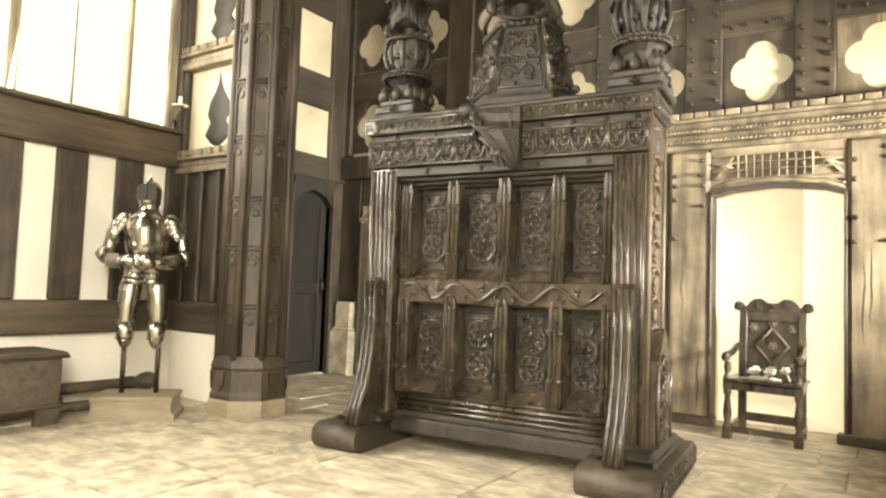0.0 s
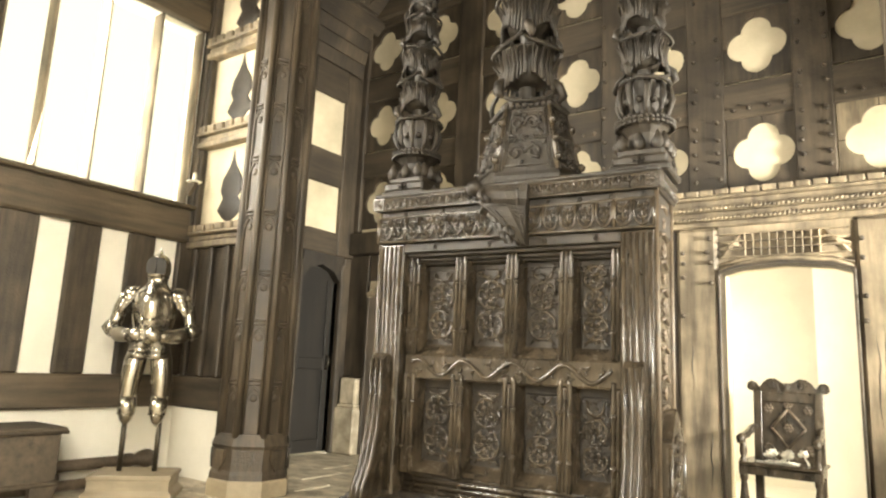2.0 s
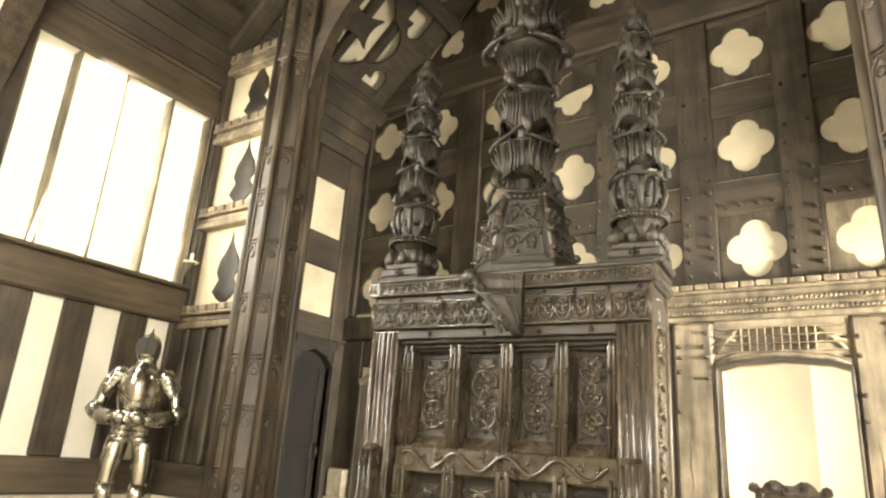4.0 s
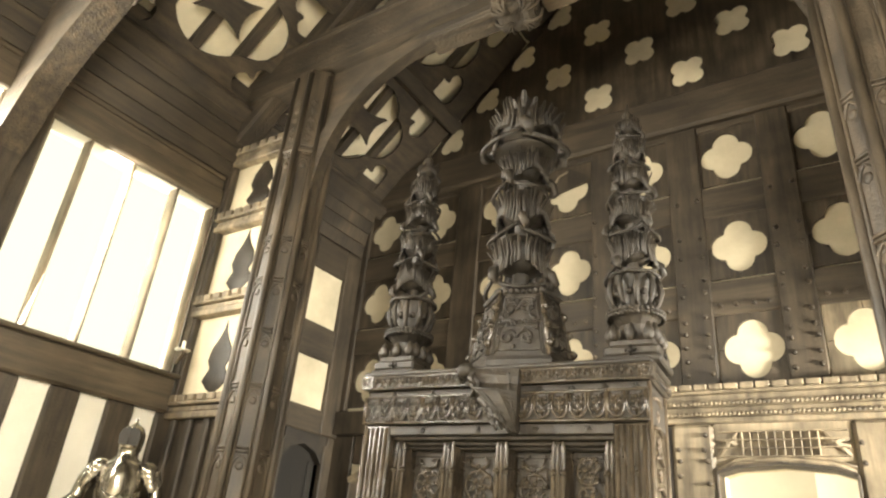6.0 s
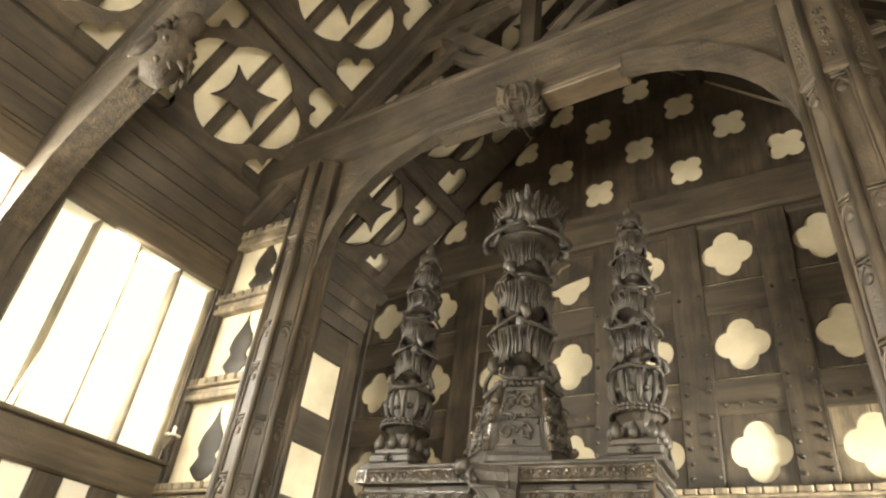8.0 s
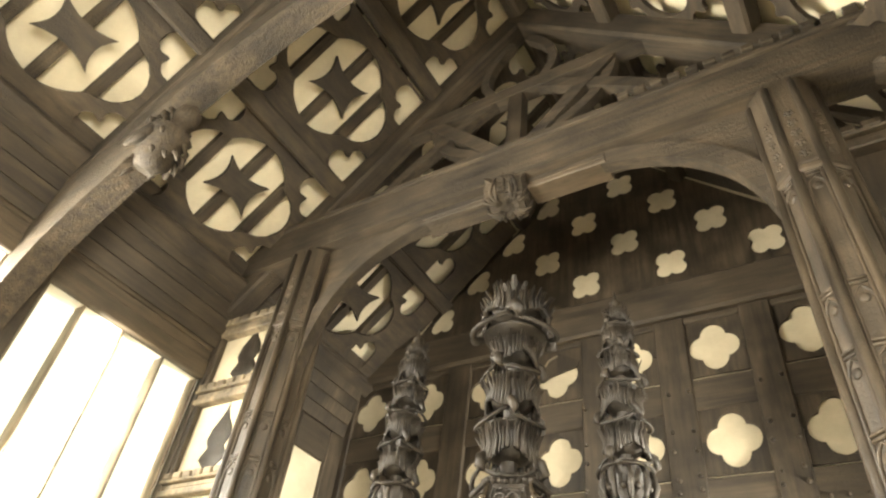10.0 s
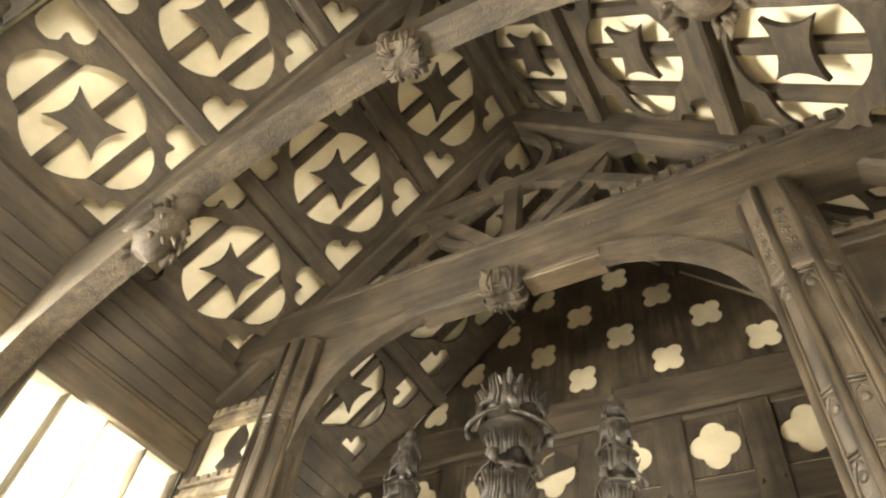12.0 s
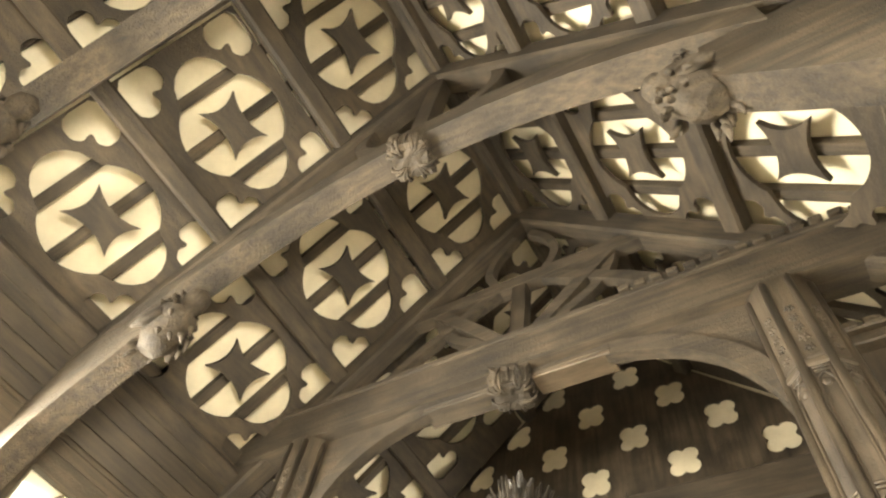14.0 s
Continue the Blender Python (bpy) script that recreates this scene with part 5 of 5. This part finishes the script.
def centre_finial():
    base = [Vector(p) for p in ((-0.31, 0.02, 2.29), (-0.04, -0.26, 2.29), (0.36, -0.2, 2.29), (0.41, 0.1, 2.29), (0.05, 0.24, 2.29))]
    mid = Vector((0.075, -0.01, 0))
    ring_at = lambda k, z: [Vector((mid.x + (p.x - mid.x) * k, mid.y + (p.y - mid.y) * k, z)) for p in base]
    bm = bmesh.new()
    rings = [[bm.verts.new(p) for p in ring_at(k, z)] for k, z in ((1.02, 2.235), (1.05, 2.27), (1.0, 2.30), (0.84, 2.54), (0.69, 2.745))]
    for a, b in zip(rings, rings[1:]):
        for i in range(5):
            bm.faces.new((a[i], a[(i + 1) % 5], b[(i + 1) % 5], b[i]))
    bm.faces.new(rings[-1])
    bm.faces.new(rings[0][::-1])
    ped = part("central_pinnacle", bm, OAK_DULL, SCREEN, "tapering carved pedestal under the tallest finial")
    low, high = ring_at(1.0, 2.30), ring_at(0.69, 2.745)
    for i in range(5):
        bm = bmesh.new()
        tube(bm, [low[i], ring_at(0.84, 2.54)[i], high[i]], 0.016, 6)
        part("corner_roll", bm, OAK_CARVED, ped)
        for k in range(3):
            bm = bmesh.new()
            c = low[i].lerp(high[i], (k + 0.6) / 3.4) + (low[i] - Vector((mid.x, mid.y, 2.30))).normalized() * 0.02
            lathe(bm, [(0.012, -0.025), (0.028, -0.01), (0.03, 0.008), (0.01, 0.03)], 7, Matrix.Translation(c))
            part("knob", bm, OAK_CARVED, ped)
    for i in range(4):
        p, q, u, v = low[i], low[i + 1], high[i], high[i + 1]
        out = (q - p).cross(u - p).normalized()
        at = lambda s, t: p.lerp(q, s).lerp(u.lerp(v, s), t) + out * 0.006
        bm = bmesh.new()
        for t0, t1 in ((0.08, 0.47), (0.56, 0.94)):
            tube(bm, [at(0.14, t0), at(0.86, t0), at(0.86, t1), at(0.14, t1), at(0.14, t0)], 0.008, 5)
            for s0, w in ((0.3, 1), (0.62, -1)):
                tube(bm, [at(s0 + w * 0.16 * (1 - j / 16) * math.cos(j * 0.6), (t0 + t1) / 2 + 0.13 * (1 - j / 16) * math.sin(j * 0.6)) for j in range(13)], 0.011, 5)
        for j in range(17):
            lathe(bm, [(0.004, -0.012), (0.012, 0), (0.004, 0.012)], 5, Matrix.Translation(at(0.04 + 0.0575 * j, 0.515)) @ pose(0, 0, 0, 0, 70, 0))
        rl = random.Random(50 + i)
        for j in range(34):
            u0, v0, b = rl.uniform(0.16, 0.84), rl.uniform(0.08, 0.92), rl.uniform(0, 6.28)
            tube(bm, [at(u0, v0), at(u0 + 0.05 * math.cos(b), v0 + 0.045 * math.sin(b)) + out * 0.008, at(u0 + 0.09 * math.cos(b + 0.6), v0 + 0.075 * math.sin(b + 0.6))], 0.011, 5, None, (0.6, 1.2, 0.3))
        for e0 in (0.05, 0.1, 0.9, 0.95):
            tube(bm, [at(e0, 0.02), at(e0, 0.98)], 0.007, 5)
        part("pinnacle_carving", bm, OAK_DULL, ped)
    bm = bmesh.new()
    top = ring_at(0.72, 2.765)
    for i in range(5):
        for j in range(7):
            lathe(bm, [(0.012, -0.02), (0.027, 0), (0.012, 0.02)], 6, Matrix.Translation(top[i].lerp(top[(i + 1) % 5], j / 7)))
    cap_ring = [[bm.verts.new(p) for p in ring_at(0.70, zz)] for zz in (2.746, 2.785)]
    for i in range(5):
        bm.faces.new((cap_ring[0][i], cap_ring[0][(i + 1) % 5], cap_ring[1][(i + 1) % 5], cap_ring[1][i]))
    bm.faces.new(cap_ring[1])
    part("bead_band", bm, OAK_DULL, ped)
    bm = bmesh.new()
    t = bmesh.new()
    rnd = random.Random(11)
    top = tiers(t, 2.79, (0.21, 0.205, 0.19, 0.28), (0.40, 0.38, 0.38, 0.36), rnd)
    for i in range(9):
        blade(t, pose(0, 0, top - 0.06, 0, 0, 40 * i) @ Matrix.Translation((0.08, 0, 0)), 0.2 + 0.05 * (i % 2), 0.04, 0.06)
    lathe(t, [(0.08, top - 0.06), (0.07, top + 0.06), (0.04, top + 0.16), (0.006, top + 0.24)], 8)
    merge(bm, t, Matrix.Translation((0.05, 0.02, 0)))
    part("openwork", bm, OAK_DULL, ped, "openwork tiers of leaves and ribbons")


centre_finial()

# ---- suit of armour on its plinth ----
ARMOUR = thing("suit_of_armour", (-4.83, 2.98, 0), "polished steel half armour on two iron rods over a painted plinth", "armour", turn=46)


def ar(name, fn, mat=STEEL, label="", parent=None):
    bm = bmesh.new()
    fn(bm)
    if name not in ("plinth", "rod"):
        for v in bm.verts:
            v.co.x *= 0.86
    return part(name, bm, mat, parent or ARMOUR, label)


def limb(bm, pts, radii, n=14):
    tube(bm, pts, 1.0, n, None, radii)


ar("plinth", lambda bm: (lathe(bm, [(0.44, 0.0), (0.44, 0.035), (0.405, 0.06), (0.395, 0.068), (0.395, 0.14), (0.41, 0.146), (0.41, 0.168), (0.40, 0.175), (0.01, 0.175)], 4, Matrix.Diagonal((1.0, 0.72, 1.0, 1.0)) @ pose(0, 0, 0, 0, 0, 45), 1.0, 1.0, False)), PLINTH, "pale painted stepped plinth")
for s in (-1, 1):
    ar("rod", lambda bm: tube(bm, [(s * 0.125, 0.02, 0.17), (s * 0.125, 0.02, 0.62)], 0.019, 8), IRON, "dark iron rod")
    ar("cuisse", lambda bm: limb(bm, [(s * 0.09, 0.0, 1.12), (s * 0.11, -0.01, 1.0), (s * 0.13, -0.02, 0.85), (s * 0.135, -0.02, 0.74), (s * 0.13, -0.025, 0.70)], (0.07, 0.092, 0.088, 0.072, 0.066)))
    def knee(bm):
        lathe(bm, [(0.012, -0.02), (0.05, 0.02), (0.074, 0.08), (0.078, 0.13), (0.07, 0.19)], 14, Matrix.Translation((s * 0.13, -0.03, 0.53)))
        tube(bm, [(s * 0.13 - 0.07, -0.06, 0.60), (s * 0.13, -0.115, 0.59), (s * 0.13 + 0.07, -0.06, 0.60)], 0.006, 6)
    ar("knee_cop", knee)
    ar("upper_arm", lambda bm: limb(bm, [(s * 0.25, 0.0, 1.50), (s * 0.29, 0.0, 1.40), (s * 0.315, 0.0, 1.30), (s * 0.325, -0.01, 1.25)], (0.052, 0.058, 0.054, 0.05)))
    def elbow(bm):
        lathe(bm, [(0.02, -0.07), (0.06, -0.04), (0.07, 0.0), (0.06, 0.04), (0.02, 0.07)], 12, Matrix.Translation((s * 0.335, -0.02, 1.235)))
        lathe(bm, [(0.07, 0.0), (0.045, 0.03), (0.006, 0.06)], 10, Matrix.Translation((s * 0.37, 0.0, 1.24)) @ pose(0, 0, 0, 0, 90 * s, 0))
    ar("elbow_cop", elbow)
    ar("forearm", lambda bm: limb(bm, [(s * 0.33, -0.03, 1.22), (s * 0.24, -0.14, 1.19), (s * 0.14, -0.22, 1.18), (s * 0.08, -0.25, 1.185)], (0.052, 0.06, 0.05, 0.045)))
    def gauntlet(bm):
        limb(bm, [(s * 0.12, -0.22, 1.18), (s * 0.07, -0.255, 1.19), (s * 0.02, -0.27, 1.20)], (0.06, 0.05, 0.04), 10)
        for k in range(4):
            limb(bm, [(s * 0.04, -0.285 + 0.004 * k, 1.225 - 0.018 * k), (s * -0.005, -0.295, 1.22 - 0.018 * k), (s * -0.03, -0.28, 1.205 - 0.018 * k)], (0.012, 0.012, 0.008), 6)
    ar("gauntlet", gauntlet)
    def pauldron(bm):
        for k in range(4):
            lathe(bm, [(0.02, 0.07), (0.055, 0.058), (0.082, 0.025), (0.09, -0.02), (0.084, -0.022)], 14, Matrix.Translation((s * (0.2 + 0.018 * k), 0.0, 1.50 - 0.034 * k)) @ pose(0, 0, 0, 0, s * (15 + 12 * k), 0))
    ar("pauldron", pauldron, STEEL, "layered shoulder plates")
    ar("tasset", lambda bm: [lathe(bm, [(0.125 + 0.006 * k, 0.0), (0.118 + 0.006 * k, 0.05)], 14, Matrix.Translation((s * 0.075, -0.01, 1.10 - 0.042 * k)), 0.8, 1.0) for k in range(3)])


def breast(bm):
    lathe(bm, [(0.12, 1.13), (0.135, 1.17), (0.15, 1.20), (0.185, 1.32), (0.2, 1.42), (0.175, 1.50), (0.12, 1.555), (0.09, 1.57)], 20, None, 1.0, 0.78)
    for v in bm.verts:
        if v.co.y < 0:
            v.co.y -= 0.05 * max(0, 1 - abs(v.co.x) / 0.14)
    tube(bm, [(-0.11, -0.13, 1.36), (-0.05, -0.19, 1.31), (0.0, -0.215, 1.295), (0.05, -0.19, 1.31), (0.11, -0.13, 1.36)], 0.008, 6)
    tube(bm, [(-0.15, -0.09, 1.40), (-0.1, -0.12, 1.5), (0, -0.12, 1.535), (0.1, -0.12, 1.5), (0.15, -0.09, 1.40)], 0.009, 6)
    lathe(bm, [(0.152, 1.185), (0.160, 1.20), (0.152, 1.215)], 20, None, 1.0, 0.85)


ar("breastplate", breast, STEEL, "ridged breastplate")
ar("gorget", lambda bm: lathe(bm, [(0.125, 1.53), (0.12, 1.565), (0.09, 1.59), (0.082, 1.63), (0.095, 1.65)], 16, None, 1.0, 0.95))


def helmet(bm):
    lathe(bm, [(0.086, 1.635), (0.098, 1.66), (0.105, 1.71), (0.102, 1.765), (0.075, 1.81), (0.03, 1.832), (0.006, 1.836)], 18, None, 0.95, 1.1)
    tube(bm, [(0, -0.118, 1.70), (0, -0.112, 1.77), (0, -0.06, 1.825), (0, 0.03, 1.845), (0, 0.09, 1.79), (0, 0.11, 1.7)], 0.011, 6)
    lathe(bm, [(0.012, 1.835), (0.014, 1.85), (0.004, 1.885)], 6)


hl = ar("helmet", helmet, STEEL, "close helmet with a dark visor")
# Near-black plate with a ridge in place of the shaded opening.
ar("visor", lambda bm: (plate(bm, [(-0.075, 1.665), (0.075, 1.665), (0.085, 1.73), (0.07, 1.775), (0.0, 1.80), (-0.07, 1.775), (-0.085, 1.73)], (), 0.02, Matrix.Translation((0, -0.108, 0)) @ FRONT),
                       tube(bm, [(0, -0.132, 1.665), (0, -0.132, 1.79)], 0.007, 6)), VISOR, "dark plate standing for the shade in the open visor", hl)
ar("waist_strap", lambda bm: lathe(bm, [(0.142, 1.15), (0.15, 1.165), (0.142, 1.18)], 20, None, 1.0, 0.85), IRON)

# ---- oak chest ----
CHEST = thing("oak_chest", (-5.19, 1.80, 0), "plain dark oak plank chest on bracket feet against the wall", "chest")


def ch(name, fn, mat=OAK_X, label="", parent=None):
    bm = bmesh.new()
    fn(bm)
    return part(name, bm, mat, parent or CHEST, label)


ch("body", lambda bm: cut_box(bm, -0.24, 0.24, -0.66, 0.66, 0.13, 0.475, 0.008))
ch("lid", lambda bm: (cut_box(bm, -0.26, 0.27, -0.69, 0.69, 0.478, 0.515, 0.012), tube(bm, [(0.272, -0.69, 0.482), (0.272, 0.69, 0.482)], 0.012, 6)))
ch("base_moulding", lambda bm: cut_box(bm, -0.25, 0.255, -0.675, 0.675, 0.115, 0.15, 0.012))
for y in (-0.58, 0.58):
    for x in (-0.2, 0.205):
        ch("foot", lambda bm: plate(bm, [(-0.09, 0.0), (0.05, 0.0), (0.09, 0.115), (-0.09, 0.115)] if y > 0 else [(-0.05, 0.0), (0.09, 0.0), (0.09, 0.115), (-0.09, 0.115)], (), 0.045, Matrix.Translation((x, y, 0)) @ SIDE))
ch("lock_plate", lambda bm: (cut_box(bm, 0.24, 0.246, -0.05, 0.05, 0.36, 0.46, 0.002), lathe(bm, [(0.012, 0), (0.01, 0.008)], 8, Matrix.Translation((0.246, 0, 0.41)) @ pose(0, 0, 0, 0, 90, 0))), IRON, "small iron lock plate")

# ---- wooden roller lying behind the plinth ----
LOG = thing("wooden_roller", (-5.36, 2.85, 0), "long dark wooden roller on two low blocks by the wall", "roller")
for y in (-0.25, 0.42):
    bm = bmesh.new()
    cut_box(bm, -0.08, 0.08, y - 0.05, y + 0.05, 0.0, 0.13, 0.01)
    part("block", bm, OAK_CHEST, LOG)
bm = bmesh.new()
lathe(bm, [(0.035, -0.75), (0.045, -0.7), (0.045, 0.30), (0.055, 0.34), (0.055, 0.40), (0.042, 0.43), (0.07, 0.48), (0.08, 0.53), (0.07, 0.58), (0.03, 0.61)], 12, Matrix.Translation((0, 0, 0.175)) @ pose(0, 0, 0, -90, 0, 0))
part("barrel", bm, OAK_CHEST, LOG)
bm = bmesh.new()
tube(bm, [(0.1, -0.7, 0.05), (0.1, 0.4, 0.05)], 0.04, 8)
part("rail", bm, OAK_CHEST, LOG)

# ---- carved armchair ----
CHAIR = thing("carved_armchair", (-0.79, 5.68, 0), "dark oak panel-back armchair with carved cresting before a bright doorway", "chair", turn=-2)


def cr(name, fn, mat=OAK_CARVED, label="", parent=None):
    bm = bmesh.new()
    fn(bm)
    return part(name, bm, mat, parent or CHAIR, label)


LEG = [(0.024, 0.0), (0.03, 0.03), (0.03, 0.1), (0.02, 0.12), (0.03, 0.15), (0.034, 0.2), (0.026, 0.27), (0.02, 0.32), (0.03, 0.34), (0.03, 0.43)]
for s in (-1, 1):
    cr("front_leg", lambda bm: (lathe(bm, LEG, 12, Matrix.Translation((s * 0.245, -0.19, 0))), cut_box(bm, s * 0.245 - 0.032, s * 0.245 + 0.032, -0.222, -0.158, 0.0, 0.09, 0.006), cut_box(bm, s * 0.245 - 0.03, s * 0.245 + 0.03, -0.22, -0.16, 0.37, 0.44, 0.006)))
    cr("arm_support", lambda bm: lathe(bm, [(0.03, 0.44), (0.03, 0.47), (0.018, 0.49), (0.028, 0.53), (0.022, 0.58), (0.018, 0.62)], 12, Matrix.Translation((s * 0.245, -0.19, 0))))
    cr("back_post", lambda bm: (cut_box(bm, s * 0.215 - 0.03, s * 0.215 + 0.03, 0.165, 0.215, 0.0, 0.45, 0.006), cut_box(bm, -0.03, 0.03, -0.025, 0.025, 0, 0.56, 0.006, Matrix.Translation((s * 0.215, 0.19, 0.44)) @ pose(0, 0, 0, -4, 0, 0))))
    cr("arm", lambda bm: tube(bm, [(s * 0.225, 0.19, 0.70), (s * 0.235, 0.08, 0.69), (s * 0.245, -0.06, 0.645), (s * 0.25, -0.18, 0.635), (s * 0.25, -0.25, 0.625), (s * 0.25, -0.265, 0.595)], 0.03, 8, None, (0.8, 0.9, 0.9, 1.0, 1.1, 0.7)))
    cr("side_stretcher", lambda bm: cut_box(bm, s * 0.235 - 0.02, s * 0.235 + 0.02, -0.16, 0.17, 0.07, 0.11, 0.005))
    cr("side_rail", lambda bm: cut_box(bm, s * 0.235 - 0.02, s * 0.235 + 0.02, -0.16, 0.17, 0.37, 0.43, 0.005))
cr("seat", lambda bm: (cut_box(bm, -0.275, 0.275, -0.235, 0.19, 0.432, 0.462, 0.01), cut_box(bm, -0.22, 0.22, -0.215, -0.18, 0.37, 0.43, 0.006)))
cr("front_stretcher", lambda bm: cut_box(bm, -0.22, 0.22, -0.21, -0.17, 0.05, 0.10, 0.006))
cr("back_stretcher", lambda bm: cut_box(bm, -0.19, 0.19, 0.175, 0.205, 0.09, 0.16, 0.006))
TILT = Matrix.Translation((0, 0.19, 0.44)) @ pose(0, 0, 0, -4, 0, 0)
pb = cr("back_panel", lambda bm: (cut_box(bm, -0.185, 0.185, -0.005, 0.015, 0.04, 0.48, 0.004, TILT), cut_box(bm, -0.185, 0.185, -0.022, 0.02, 0.45, 0.53, 0.006, TILT), cut_box(bm, -0.185, 0.185, -0.022, 0.02, 0.0, 0.05, 0.006, TILT)))


def diamond(bm):
    for a, b in (((0, 0.40), (0.12, 0.255)), ((0.12, 0.255), (0, 0.11)), ((0, 0.11), (-0.12, 0.255)), ((-0.12, 0.255), (0, 0.40))):
        tube(bm, [(a[0], -0.012, a[1]), (b[0], -0.012, b[1])], 0.011, 6, TILT)
    for x, z in ((0, 0.255), (-0.14, 0.4), (0.14, 0.4), (-0.14, 0.1), (0.14, 0.1), (0, 0.44), (0, 0.07)):
        rosette(bm, TILT @ Matrix.Translation((x, -0.006, z)) @ pose(0, 0, 0, 90, 0, 0), 0.035, 6)


cr("lozenge_carving", diamond, OAK_CHEST, "carved lozenge on the back panel", pb)


def crest(bm):
    half = [(0.265, 0.53), (0.29, 0.55), (0.285, 0.595), (0.255, 0.612), (0.225, 0.60), (0.205, 0.57), (0.19, 0.572), (0.17, 0.605), (0.13, 0.632), (0.085, 0.635), (0.05, 0.612), (0.03, 0.60)]
    pts = half + [(-x, z) for x, z in half[::-1]]
    plate(bm, pts, (), 0.045, TILT @ Matrix.Translation((0, 0.02, 0)) @ FRONT)
    for x, z, r in ((-0.255, 0.575, 0.03), (0.255, 0.575, 0.03), (-0.105, 0.585, 0.032), (0.105, 0.585, 0.032), (0, 0.57, 0.024)):
        rosette(bm, TILT @ Matrix.Translation((x, -0.025, z)) @ pose(0, 0, 0, 90, 0, 0), r, 6)


cr("cresting", crest, OAK_CARVED, "scrolled carved crest rail")

# dried flowers on the seat
random.seed(21)
SPRAY = thing("flower_spray", (-0.76, 5.62, 0.463), "loose spray of pale dried flowers lying on the chair seat", "flowers")
for k in range(9):
    bm = bmesh.new()
    x, y = random.uniform(-0.17, 0.19), random.uniform(-0.1, 0.08)
    r = random.uniform(0.025, 0.04)
    h = random.uniform(0.03, 0.07)
    for i in range(9):
        a = i * 0.7 + k
        lathe(bm, [(0.004, 0), (r * 0.4, r * 0.5), (r * 0.28, r * 0.9), (0.003, r * 1.15)], 5, Matrix.Translation((x, y, h)) @ pose(0, 0, 0, 0, 25 + 45 * (i % 2), math.degrees(a)), 1.0, 0.35)
    tube(bm, [(x, y, h), (x + random.uniform(-0.06, 0.06), y + random.uniform(-0.05, 0.05), 0.006), (x + random.uniform(-0.12, 0.12), y + random.uniform(-0.06, 0.06), 0.006)], 0.004, 5)
    part("flower", bm, PLASTER, SPRAY)

# small candle bracket on the window post, daylight put into its white dish
BRACKET = thing("candle_bracket", (XW + 0.08, 3.6, 2.66), "small pale candle bracket fixed to the window post", "bracket")
bm = bmesh.new()
plate(bm, [(0.0, -0.12), (0.03, -0.12), (0.13, 0.0), (0.0, 0.0)], (), 0.03, Matrix.Translation((0, 0.015, 0)) @ FRONT)
part("support", bm, OAK_CHEST, BRACKET)
bm = bmesh.new()
lathe(bm, [(0.06, 0.0), (0.075, 0.012), (0.02, 0.02), (0.018, 0.09), (0.004, 0.1)], 10, Matrix.Translation((0.08, 0, 0)))
part("dish", bm, PLASTER, BRACKET, "pale dish with a candle stub")

# ---- flagstones, one by one ----
random.seed(9)
y = YS
while y < YN + 0.3:
    d = random.choice((0.42, 0.5, 0.55, 0.62))
    x = XW - random.uniform(0.0, 0.4)
    while x < XE:
        w = random.choice((0.45, 0.6, 0.7, 0.85, 1.0))
        x1 = min(x + w, XE)
        x0 = max(x, XW)
        if x1 - x0 > 0.1:
            m = Matrix.Translation(((x0 + x1) / 2, y + d / 2, random.uniform(-0.003, 0.002))) @ pose(0, 0, 0, random.uniform(-0.2, 0.2), random.uniform(-0.2, 0.2), 0)
            mesh_ob("flagstone", random.choice(SLABS), floor, m @ Matrix.Diagonal((x1 - x0 - 0.014, d - 0.014, 1, 1)))
        x += w
    y += d
